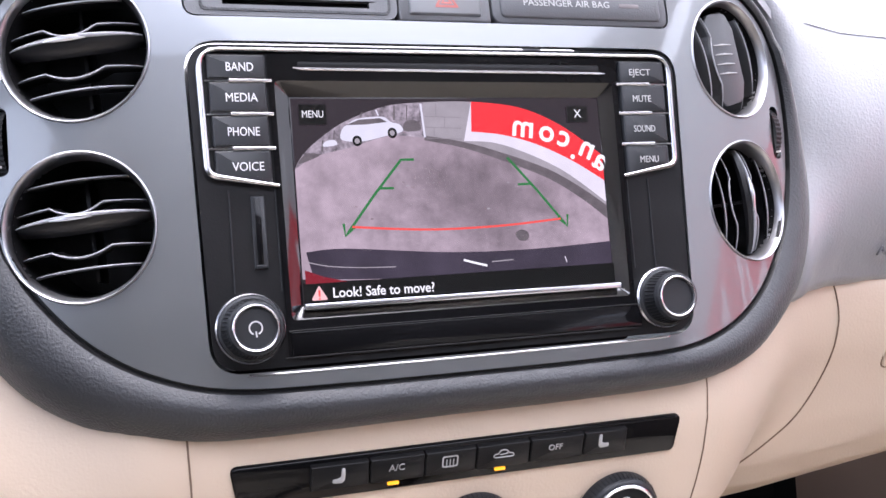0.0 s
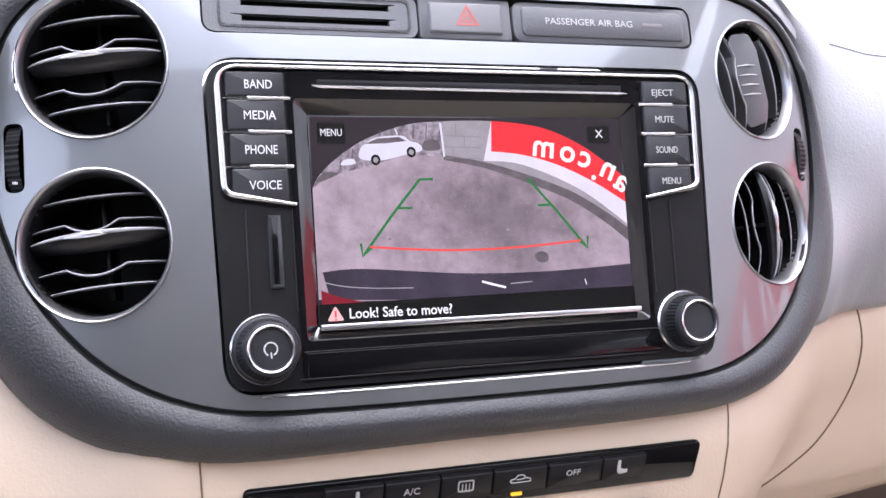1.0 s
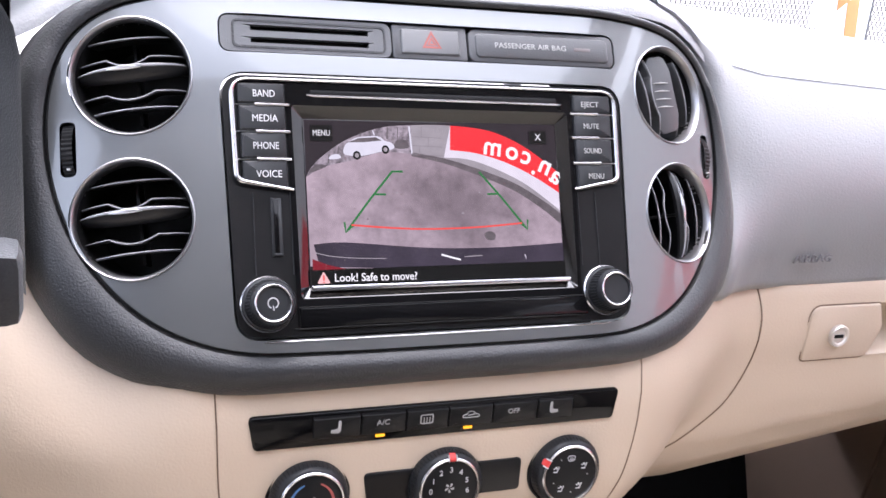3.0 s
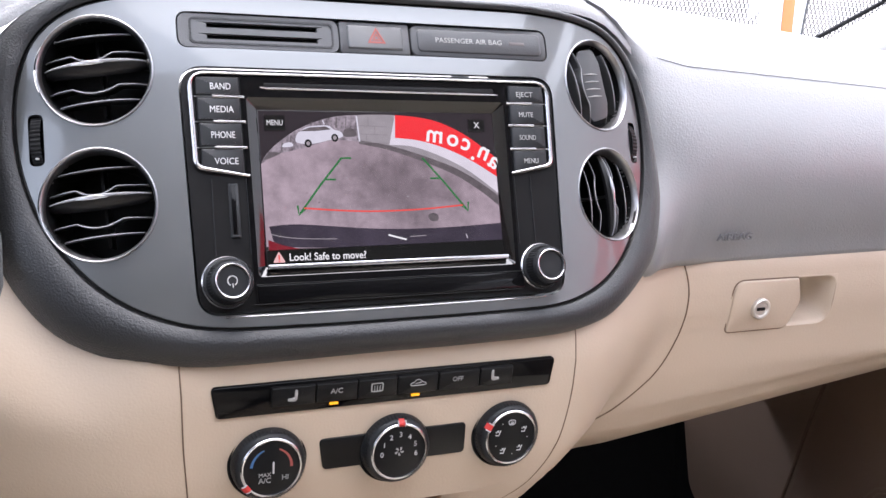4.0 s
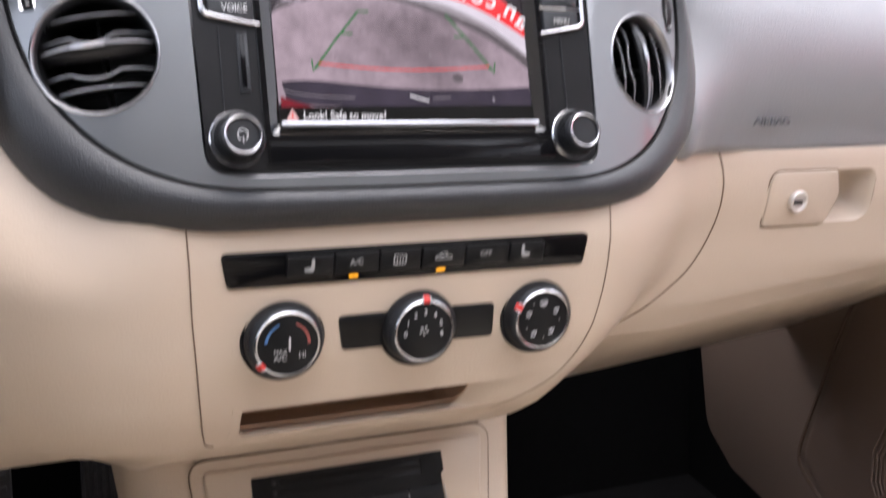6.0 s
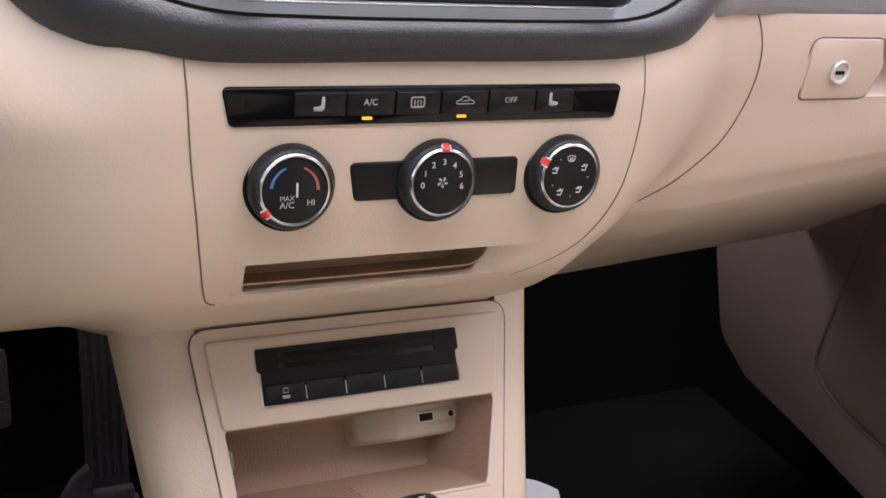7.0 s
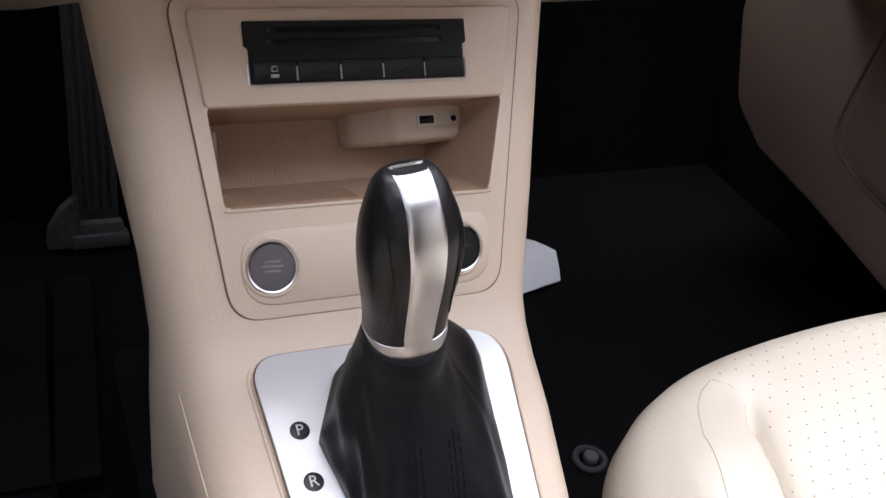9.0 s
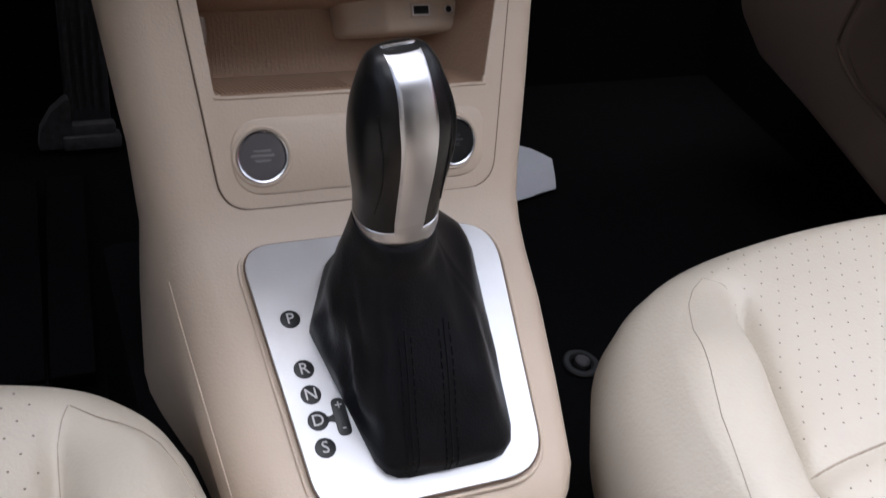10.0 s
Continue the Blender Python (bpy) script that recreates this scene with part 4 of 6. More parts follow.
shown("banner_border", [p for p in arc_top if p[0] >= 4.3] + strip_low, G_PALE)
for k in range(3):
    z = 33.5 - 4.6 * k
    line("wall_joint", [(-12.6, z), (3.4, z - 0.6)], 0.25, G_JOINT)
for x, z0, z1 in ((-7.5, 33.4, 38.8), (-4.0, 28.8, 33.2), (-9.0, 25.2, 28.7)):
    line("wall_joint", [(x, z0), (x + 0.3, z1)], 0.25, G_JOINT)
ban_top = [p for p in arc_top if p[0] >= 8.7]
shown("banner", ban_top + dense([(69, 4.5), (53.4, 13.9), (37.6, 21.0), (22, 25.3), (7.8, 26.8)], 5), G_RED, "red banner with mirrored white lettering")
for word, x, z, rot_, h in (("m", 31.8, 28.6, 8, 6.0), ("o", 43.0, 26.4, 13, 6.0), ("c", 51.2, 24.0, 18, 6.0), (".", 55.8, 18.4, 24, 6.0), ("n", 62.0, 19.0, 27, 6.4), ("a", 68.0, 13.6, 30, 6.2)):
    lettering("lettering", word, h / 1000 * 1.62, G_WHITE, display, pose(x / 1000, LAYER[0] - 0.0001, z / 1000, 0, rot_, 0), mirror=True, depth=0.00003, bold=0.00025)
LAYER[0] -= 0.0001
shown("white_car", dense([(-48.6, 24.0), (-48.3, 28.2), (-45.5, 30.5), (-41.5, 32.6), (-31, 33.4), (-27.5, 31.2), (-23.6, 30.0), (-22.8, 27.2), (-30, 25.4), (-40, 23.3)], 4, True), G_CAR, "white parked car")
shown("car_window", [(-46.5, 30.0), (-41, 32.2), (-32, 32.8), (-29.0, 31.2), (-38, 30.2)], G_KERB)
for x, z in ((-42.3, 23.5), (-27.2, 26.6)):
    shown("car_wheel", circle(x, z, 2.0, 2.2, 16), G_DARK)
    shown("car_wheel_rim", circle(x, z, 1.1, 1.2, 12), G_WALL)
shown("dark_car", dense([(-22.0, 27.4), (-21.5, 31), (-18, 32), (-15.2, 30.6), (-15, 27.6)], 3, True), G_KERB)
shown("far_car", dense([(-56.5, 21.4), (-55.5, 23.4), (-51.8, 24.0), (-50.8, 22.0)], 3, True), G_CAR)
shown("far_car", dense([(-67.0, 14.5), (-64, 18.5), (-59.5, 18.6), (-58.5, 17.6)], 3, True), G_KERB)
line("shown_pole", [(-14.0, 38.8), (-13.2, 24.6)], 0.9, G_CAR)
line("shown_pole", [(-33.5, 36.2), (-32.6, 33.8)], 0.6, G_CAR)
shown("bumper", dense([(-66.5, -20.5), (-50, -19.8), (-7, -23.4), (31, -24.0), (69, -22.4)], 5) + [(69, -32.2), (30, -32.8), (0, -33.4), (-30, -33.0), (-64, -31.4)], G_BUMPER, "dark edge of the rear bumper")
line("bumper_glint", dense([(-66, -24.5), (-58, -26.4), (-46, -27.6), (-30, -28.2)], 5), 0.4, G_WALL)
line("bumper_glint", [(-0.5, -27.0), (5, -28.6), (9.9, -29.9)], 0.9, G_WHITE)
line("bumper_glint", [(12, -28.4), (22, -28.0)], 0.5, G_WALL)
line("bumper_glint", [(46.3, -28.0), (47, -30.4)], 0.5, G_PALE)
# a dark red reflection, drawn as a flat glowing area
shown("red_reflection", [(-67.5, -27.5), (-60, -30.5), (-50, -33.0), (-67.5, -33.2)], glowing("shown_red_reflection", (0.20, 0.012, 0.022), GLOW))
shown("shown_stain", dense([(24, -17), (27, -15.5), (30, -17), (29.5, -20), (25.5, -20)], 3, True), G_KERB)
for k in range(14):
    x, z = random.uniform(-45, 35), random.uniform(-18, 12)
    shown("shown_stone", circle(x, z, random.uniform(0.4, 0.9), random.uniform(0.2, 0.5), 7), G_DIRT2 if k % 3 else G_WALL)
shown("text_bar", [(-68.8, -33.0), (69.3, -32.0), (69.3, -41.0), (-68.8, -41.0)], G_DARK)
for s in (-1, 1):
    dx = 1.5 if s > 0 else 0
    line("guide_line", [(s * 49.3 - dx, -14.0), (s * 37 - dx, 1.2), (s * 24.5 - dx, 15.4)] + ([(s * 18.9, 15.4)] if s < 0 else []), 1.1, G_GREEN, "green parking guide line")
    line("guide_line", [(s * 34.7 - dx, 3.9), (s * 28.4 - dx, 3.8)], 1.0, G_GREEN)
    line("guide_line", [(s * 50.6 - dx, -9.8), (s * 50.1 - dx, -14.8), (s * 45.8 - dx, -11.2)], 1.1, G_GREEN)
line("guide_line", dense([(-47.1, -11.3), (-27, -13.0), (-6.6, -13.9), (20, -13.4), (45.7, -11.6)], 5), 0.9, G_LINE, "red parking guide line")
for x0, x1, z0, z1, word in ((-65.6, -54.4, 30.2, 38.4, "MENU"), (53.2, 63.4, 30.4, 37.6, "X")):
    shown("screen_button", rounded(box2(x0, z0, x1, z1), 0.4, 2), G_DARK)
    lettering("lettering", word, 0.0029 if word == "MENU" else 0.0036, G_WHITE, display, pose((x0 + x1) / 2000, LAYER[0] - 0.00006, (z0 + z1) / 2000), depth=0.00003, width=0.0086 if word == "MENU" else None)
tri2 = lambda r: [(-62.4 + r * math.sin(a), -37.6 + r * math.cos(a)) for a in (0, 2 * math.pi / 3, 4 * math.pi / 3)]
shown("warning_sign", rounded(tri2(4.0), 0.6, 3), glowing("shown_pink_sign", (0.75, 0.45, 0.45), GLOW), "pale red warning triangle")
line("warning_mark", [(-62.4, -35.6), (-62.4, -38.2)], 0.8, G_LINE)
line("warning_mark", [(-62.4, -38.8), (-62.4, -39.4)], 0.8, G_LINE)
lettering("lettering", "Look! Safe to move?", 0.0039, G_WHITE, display, pose(-0.0572, LAYER[0] - 0.00006, -0.0372, 0, 0.4, 0), depth=0.00003, align="LEFT", width=0.0425, bold=0.00007)

# ---- climate controls (frame CL: the face of the climate panel, car axes) ----
CL = CAR @ pose(0, -0.0344, 0)
strip = thing("climate_controls", CL, "black climate control strip and three chrome ringed knobs", "climate controls")
S_OUT = rounded([(-0.0975, -0.1134), (0.0978, -0.1132), (0.1008, -0.0962), (-0.1008, -0.0962)], 0.0030, 5)
part("base", slab(S_OUT, -0.0012, 0.010, 0.0008, y=lambda x, z: 0.0015 * smooth(-0.108, -0.097, z)), M_PIANO, strip)
XB = [-0.0698, -0.0455, -0.0221, 0.0006, 0.0251, 0.0507, 0.0719]
buttons = [part("button", slab(rounded(box2(XB[i] + 0.0003, -0.1088, XB[i + 1] - 0.0003, -0.0980), 0.0006, 3), -0.0026, 0.004, 0.0006), M_BLACK, strip) for i in range(6)]


def seat_symbol(b, cx, cz, f):
    pts = [(-0.0028, -0.0030), (0.0010, -0.0034), (0.0022, -0.0022), (0.0024, 0.0010), (0.0022, 0.0034), (0.0008, 0.0034), (0.0006, -0.0006), (-0.0010, -0.0012), (-0.0028, -0.0012)]
    o = [(cx + f * x, cz + z) for x, z in pts]
    part("symbol", slab(rounded(o if f > 0 else o[::-1], 0.0006, 3), -0.00275, -0.0024, 0.0001), M_GREY_PRINT, b, "white heated seat symbol")


seat_symbol(buttons[0], -0.0580, -0.1030, 1)
seat_symbol(buttons[5], 0.0600, -0.1025, -1)
lettering("lettering", "A/C", 0.0029, M_GREY_PRINT, buttons[1], pose(-0.0342, -0.0027, -0.1026))
lettering("lettering", "OFF", 0.0027, M_GREY_PRINT, buttons[4], pose(0.0368, -0.0027, -0.1026))
part("symbol", holed(rounded(box2(-0.0148, -0.1054, -0.0078, -0.1002), 0.0010, 4), [rounded(box2(-0.0142, -0.1048, -0.0084, -0.1008), 0.0008, 4)], -0.00275, -0.0024), M_GREY_PRINT, buttons[2], "white rear window heater symbol")
for k in range(3):
    part("symbol", tube([(-0.0128 + 0.0015 * k, -0.0027, -0.1056), (-0.0128 + 0.0015 * k, -0.0027, -0.1018)], 0.00025, 6), M_GREY_PRINT, buttons[2])
part("symbol", tube([(0.0083 + 0.001 * x, -0.0027, -0.1030 + 0.001 * z) for x, z in dense([(0, -0.6), (0.4, 0.5), (2.0, 0.9), (3.2, 2.3), (5.6, 2.2), (6.8, 0.9), (8.6, 0.4), (9.0, -0.7), (7.6, -1.0), (4.6, -1.0), (1.4, -1.0)], 4, True)], 0.00026, 6, closed=True), M_GREY_PRINT, buttons[3], "white recirculation symbol")
part("symbol", tube([(0.0111, -0.0027, -0.1028), (0.0146, -0.0027, -0.1024), (0.0140, -0.0027, -0.1018)], 0.00024, 6), M_GREY_PRINT, buttons[3])
for x in (-0.0350, 0.0122):
    part("indicator_lamp", block(x - 0.0024, -0.0018, -0.1110, x + 0.0024, 0.0010, -0.1097, 0.0003), M_LIT, strip, "lit amber indicator")

part("knob_plate", slab(rounded([(-0.0382, -0.1508), (0.0470, -0.1512), (0.0462, -0.1318), (-0.0416, -0.1318)], 0.003, 5), -0.0010, 0.004, 0.0007), M_BLACK, strip, "black plate behind the fan knob")


KH = 0.62      # the knobs' height against their full profile


def climate_knob(x, z, pointer, label):
    body = [(0.0199, 0.002)] + [(r, d * KH) for r, d in ((0.0200, -0.0040), (0.0197, -0.0070), (0.0186, -0.0110), (0.0174, -0.0135), (0.0165, -0.0142), (0.0150, -0.0140), (0.0148, -0.0128))]
    k = part("rotary_knob", turned(body, 64), M_BUTTON, strip, label, at=pose(x + 0.0016, 0, z - 0.0024, -6, 0, 0))
    part("seat_ring", turned([(0.0214, 0.003), (0.0215, -0.0003), (0.0207, -0.0012), (0.0199, -0.0004), (0.0199, 0.003)], 64, caps=False), M_BLACK, k)
    part("chrome_ring", turned([(0.0166, -0.0126 * KH), (0.0166, -0.0145 * KH), (0.0160, -0.0154 * KH), (0.0152, -0.0150 * KH), (0.0148, -0.0132 * KH)], 64, caps=False), M_CHROME, k, "bright chrome ring")
    part("face", turned([(0.0151, -0.0124 * KH), (0.0151, -0.0134 * KH), (0.0146, -0.0138 * KH)], 48), M_BLACK, k, "flat black dial face")
    m = pose(0, 0, 0, 0, pointer, 0)
    bm = bmesh.new()
    loops(bm, [[m @ Vector((q, d * KH, r)) for q in (-0.0017, -0.0006, 0.0006, 0.0017)] for r, d in ((0.0148, -0.0150), (0.0160, -0.0160), (0.0169, -0.0154), (0.0177, -0.0142), (0.0188, -0.0120))], False, False, closed=False)
    part("pointer", bm, M_RED, k, "red pointer mark")
    for q in (-0.0021, 0.0021):
        part("pointer_line", tube([m @ Vector((q, -0.0156 * KH, 0.0150)), m @ Vector((q, -0.0153 * KH, 0.0168)), m @ Vector((q, -0.0136 * KH, 0.0180))], 0.0004, 6), M_WHITE, k)
    bm = bmesh.new()
    for i in range(60):      # fine grip ribs round the side
        g = pose(0, 0, 0, 0, 6 * i, 0)
        tube([g @ Vector((0.0200, -0.0042 * KH, 0)), g @ Vector((0.0187, -0.0110 * KH, 0))], 0.0003, 4, bm)
    tagged(part("grip_rib", bm, M_BLACK, k, "fine grip ribs round the knob's side"), kind="stuff")
    return k


TY = -0.01395 * KH
kt = climate_knob(-0.0710, -0.1390, -128, "black temperature knob with chrome ring and blue and red arcs")
for a0, a1, mat_, lab in ((-84, -22, M_BLUE, "blue cold arc"), (22, 92, M_DIMRED, "red warm arc")):
    bm = bmesh.new()
    rows = []
    for i in range(21):
        a = radians(a0 + (a1 - a0) * i / 20)
        w = 0.0007 * (0.6 + 0.5 * (1 - i / 20 if a0 < 0 else i / 20))
        rows.append([((0.0108 + e * w) * math.sin(a), TY, (0.0108 + e * w) * math.cos(a)) for e in (-1, 1)])
    loops(bm, rows, False, False, closed=False)
    part("arc", bm, mat_, kt, lab)
lettering("lettering", "A/C", 0.0029, M_GREY_PRINT, kt, pose(-0.0035, TY, -0.0070))
lettering("lettering", "MAX", 0.0022, M_GREY_PRINT, kt, pose(-0.0035, TY, -0.0038))
lettering("lettering", "HI", 0.0028, M_GREY_PRINT, kt, pose(0.0075, TY, -0.0062))
part("symbol", slab(rounded(box2(0.0006, -0.0035, 0.0016, 0.0032), 0.0004, 3), TY, TY + 0.0003, 0.0001), M_WHITE, kt, "white thermometer symbol")
kf = climate_knob(0.0010, -0.1390, 2, "black fan speed knob with numbers round a fan symbol")
for i in range(7):
    a = radians(-97 + 194 * i / 6 + 3)
    lettering("lettering", str(i), 0.0029, M_WHITE, kf, pose(0.0102 * math.sin(a), TY, 0.0102 * math.cos(a) - 0.0004))
for i in range(5):
    m = pose(0, 0, 0, 0, 72 * i + 10, 0)
    part("symbol", slab([tuple((m @ Vector((px, 0, pz))).xz) for px, pz in ((0.0002, 0.0003), (0.0013, 0.0012), (0.0013, 0.0024), (0.0002, 0.0026))], TY, TY + 0.0003, 0.0001), M_GREY_PRINT, kf)
km = climate_knob(0.0708, -0.1390, -62, "black air direction knob with small white symbols")
for i, a in enumerate((0, 62, 140, 212, 292)):
    cx, cz = 0.0092 * math.sin(radians(a)), 0.0092 * math.cos(radians(a)) - 0.0002
    m = pose(cx, 0, cz)
    if i == 0:
        part("symbol", tube([m @ Vector((q * 0.001, TY, w * 0.001)) for q, w in dense([(-1.5, -1.2), (-2.1, 0.9), (0, 1.5), (2.1, 0.9), (1.5, -1.2), (0, -0.8)], 3, True)], 0.00024, 6, closed=True), M_WHITE, km, "white windscreen symbol")
        for q in (-0.8, 0.0, 0.8):
            part("symbol", tube([m @ Vector((q * 0.001, TY, -0.0018)), m @ Vector((q * 0.001 + 0.0002, TY, 0.0006))], 0.0002, 6), M_WHITE, km)
        continue
    part("symbol", tube([m @ Vector((q * 0.001, TY, w * 0.001)) for q, w in ((-1.8, -1.2), (0.4, -1.4), (0.8, 0.2), (1.5, 1.6))], 0.00034, 6), M_WHITE, km, "white air direction symbol")
    part("symbol", turned([(0.0007, TY + 0.0002), (0.0007, TY)], 10, at=m @ pose(-0.0002, 0, 0.0011)), M_WHITE, km)
    part("symbol", tube([m @ Vector((-0.0018, TY, 0.0008)), m @ Vector((-0.0010, TY, 0.0004))], 0.0003, 6), M_WHITE, km)
    a2 = radians(a + 33)
    part("symbol", turned([(0.0004, TY + 0.0002), (0.0004, TY)], 8, at=pose(0.0105 * math.sin(a2), 0, 0.0105 * math.cos(a2))), M_GREY_PRINT, km)

# ---- glovebox (car frame) ----
glove = thing("glovebox_latch", CAR, "beige glovebox latch plate with lock and finger recess", "latch")
g_y = lambda x, z: beige_y(x, z)
G_OUT = rounded([(0.2925, -0.1284), (0.3490, -0.1284), (0.3568, -0.1060), (0.3525, -0.0886), (0.2925, -0.0886)], [0.004, 0.008, 0.012, 0.002, 0.010], 6)
part("plate_gap", slab(offset(G_OUT, 0.0010), -0.0003, 0.004, 0.0001, y=g_y), M_SEAM, glove, "dark gap round the plate")
part("plate", slab(G_OUT, -0.0016, 0.004, 0.0010, y=g_y), M_BEIGE, glove)
bm = bmesh.new()
x0, z0, x1, z1 = GLOVE_RECESS
rr2 = lambda d: rounded(box2(x0 + 0.3 * d, z0 + 0.9 * d, x1 - 1.1 * d, z1 - 0.4 * d), [0.004, 0.013, 0.009, 0.004], 8)
plate_o = holed(box2(x0 - 0.0006, z0 - 0.0006, x1 + 0.0006, z1 + 0.0006), [rr2(0.0005)], -0.0002, 0.0015, y=g_y)
part("recess_rim", plate_o, M_BEIGE, glove)
ring = lambda d, y: [(x, y + beige_y(x, z), z) for x, z in rr2(d)]
loops(bm, [ring(0.0004, -0.0002), ring(0.0012, 0.0004), ring(0.0028, 0.0036), ring(0.0050, 0.0095), ring(0.0075, 0.0160), ring(0.0110, 0.0210), ring(0.0150, 0.0230)], False, True)
part("finger_recess", bm, M_BEIGE, glove, "scooped finger recess in shade")
lock = pose(0.3195, beige_y(0.3195, -0.1100) - 0.0016, -0.1102)
part("lock", turned([(0.0080, 0.003), (0.0080, -0.0008), (0.0072, -0.0017), (0.0058, -0.0014), (0.0052, -0.0004)], 36, at=lock), material("pale_lock_metal", (0.62, 0.58, 0.54), 0.3, 0.5), glove, "pale metal lock cylinder")
part("keyhole", slab(rounded(box2(-0.0042, -0.0012, 0.0030, 0.0012), 0.0003, 2), -0.0012, 0.0008, 0.0001), M_BLACK, glove, at=lock)
part("seam", tube(on_beige(dense([(0.2450, -0.070), (0.2515, -0.088), (0.2530, -0.108), (0.2500, -0.130), (0.2400, -0.1530), (0.2237, -0.1716), (0.2050, -0.1870), (0.1847, -0.2000)]), 0.0002), 0.0005, 6), M_SEAM, lower, "narrow dark panel gap")
lettering("lettering", "AIRBAG", 0.0052, M_EMBOSS, dash, pose(0.2790, 0.0364, -0.0520, 2, 0, 2), "embossed airbag lettering", depth=0.0006, width=0.031)

# ---- storage panel on the console (frame PN: in the panel's plane) ----
PN = CAR @ pose(0, -0.0385, -0.3975, -33.6, 0, 0)
store = thing("storage_panel", PN, "beige console panel with open storage cubby", "console panel")
P_OUT = rounded([(-0.0795, 0.0), (0.0715, 0.0), (0.1000, 0.1665), (-0.0985, 0.1665)], [0.018, 0.018, 0.011, 0.011], 8)
CUBBY = rounded([(-0.0788, 0.0578), (0.0705, 0.0572), (0.0832, 0.1105), (-0.0835, 0.1105)], 0.004, 5)
CUBBY_BACK = rounded([(-0.0750, 0.0700), (0.0580, 0.0700), (0.0610, 0.1060), (-0.0780, 0.1060)], 0.004, 5)
part("panel", holed(P_OUT, [CUBBY], -0.0012, 0.003), M_BEIGE, store)
part("edge_gap", tube([(x, -0.0004, z) for x, z in offset(P_OUT, 0.0006)], 0.0004, 6, closed=True), M_SEAM, store, "dark gap round the panel")
part("switch_field", slab(rounded([(-0.0845, 0.1095), (0.0840, 0.1095), (0.0935, 0.1600), (-0.0900, 0.1600)], 0.004, 5), -0.0030, 0.006, 0.0014), M_BEIGE, store)
# the cubby's shade is put into its darker lining colour
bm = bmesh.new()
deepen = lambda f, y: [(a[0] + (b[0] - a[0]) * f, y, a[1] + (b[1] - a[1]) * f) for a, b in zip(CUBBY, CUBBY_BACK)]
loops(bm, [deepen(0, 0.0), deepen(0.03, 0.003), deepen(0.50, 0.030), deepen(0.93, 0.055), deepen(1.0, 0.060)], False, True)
part("cubby", bm, M_BEIGE_IN, store, "deep storage cubby, its shade put into a brownish colour")
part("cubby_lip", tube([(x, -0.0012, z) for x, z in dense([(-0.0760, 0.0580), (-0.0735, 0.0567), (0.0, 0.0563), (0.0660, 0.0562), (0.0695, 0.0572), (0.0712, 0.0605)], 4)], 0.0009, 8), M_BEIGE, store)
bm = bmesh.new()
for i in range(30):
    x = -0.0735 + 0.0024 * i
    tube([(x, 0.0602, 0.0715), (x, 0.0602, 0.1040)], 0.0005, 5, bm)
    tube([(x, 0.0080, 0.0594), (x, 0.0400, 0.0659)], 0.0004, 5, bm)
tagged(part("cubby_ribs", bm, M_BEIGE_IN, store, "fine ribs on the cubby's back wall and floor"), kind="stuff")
part("cubby_slot", slab(box2(-0.0810, 0.085, -0.0780, 0.098), 0.008, 0.02, 0.0003), M_HOLE, store)
pod_plan = rounded([(0.0810, 0.072), (0.0790, 0.031), (0.0290, 0.031), (0.0065, 0.047), (0.0030, 0.072)], [0.001, 0.006, 0.006, 0.012, 0.001], 7)
bm = bmesh.new()
loops(bm, [[(0.045 + (x - 0.045) * f, 0.072 + (y - 0.072) * g, z) for x, y in pod_plan] for z, f, g in ((0.1240, 1.03, 1.0), (0.1000, 1.0, 1.0), (0.0925, 0.985, 0.995), (0.0895, 0.96, 0.96), (0.0882, 0.90, 0.89))], False, True)
pod = part("socket_pod", bm, M_BEIGE, store, "beige pod with media sockets", angle=50)
part("socket_frame", slab(rounded(box2(0.0432, 0.0968, 0.0738, 0.1048), 0.0010, 3), 0.0305, 0.034, 0.0003), M_BEIGE, pod)
part("usb_port", holed(box2(0.0440, 0.0976, 0.0548, 0.1036), [box2(0.0445, 0.0980, 0.0543, 0.1032)], 0.0300, 0.033), M_SATIN, pod, "metal data port")
part("usb_inside", slab(box2(0.0449, 0.0983, 0.0539, 0.1029), 0.0302, 0.034, 0.0002), M_BLACK, pod)
part("audio_port", turned([(0.0030, 0.033), (0.0030, 0.0306), (0.0024, 0.0302), (0.0018, 0.0306), (0.0017, 0.0320)], 24, at=pose(0.0665, 0, 0.1006), caps=False), M_SATIN, pod, "round audio socket")
part("audio_inside", turned([(0.0017, 0.034), (0.0017, 0.0318)], 16, at=pose(0.0665, -0.0016, 0.1006)), M_BLACK, pod)

bank = thing("switch_bank", PN, "black console switch bank with blank keys", "switch panel")
K_OUT = rounded([(-0.0600, 0.1205), (0.0600, 0.1205), (0.0600, 0.1385), (0.0622, 0.1400), (0.0622, 0.1525), (-0.0622, 0.1525), (-0.0622, 0.1400), (-0.0600, 0.1385)], 0.0010, 3)
K_SLOTS = [rounded(box2(-0.0455, z, 0.0472, z + 0.0030), 0.0008, 3) for z in (0.1402, 0.1464)]
part("housing", holed(K_OUT, K_SLOTS, -0.0042, 0.003), M_BLACK, bank)
part("backing", slab(box2(-0.0590, 0.1215, 0.0590, 0.1515), -0.0034, 0.003, 0.0002), M_BLACK, bank)
part("edge_strip", tube([(x, -0.0040, z) for x, z in [(-0.0612, 0.1310), (-0.0612, 0.1205), (-0.0602, 0.1196), (0.0602, 0.1196), (0.0612, 0.1205), (0.0612, 0.1310)]], 0.0004, 6), M_SATIN, bank, "thin silver edge below the keys")
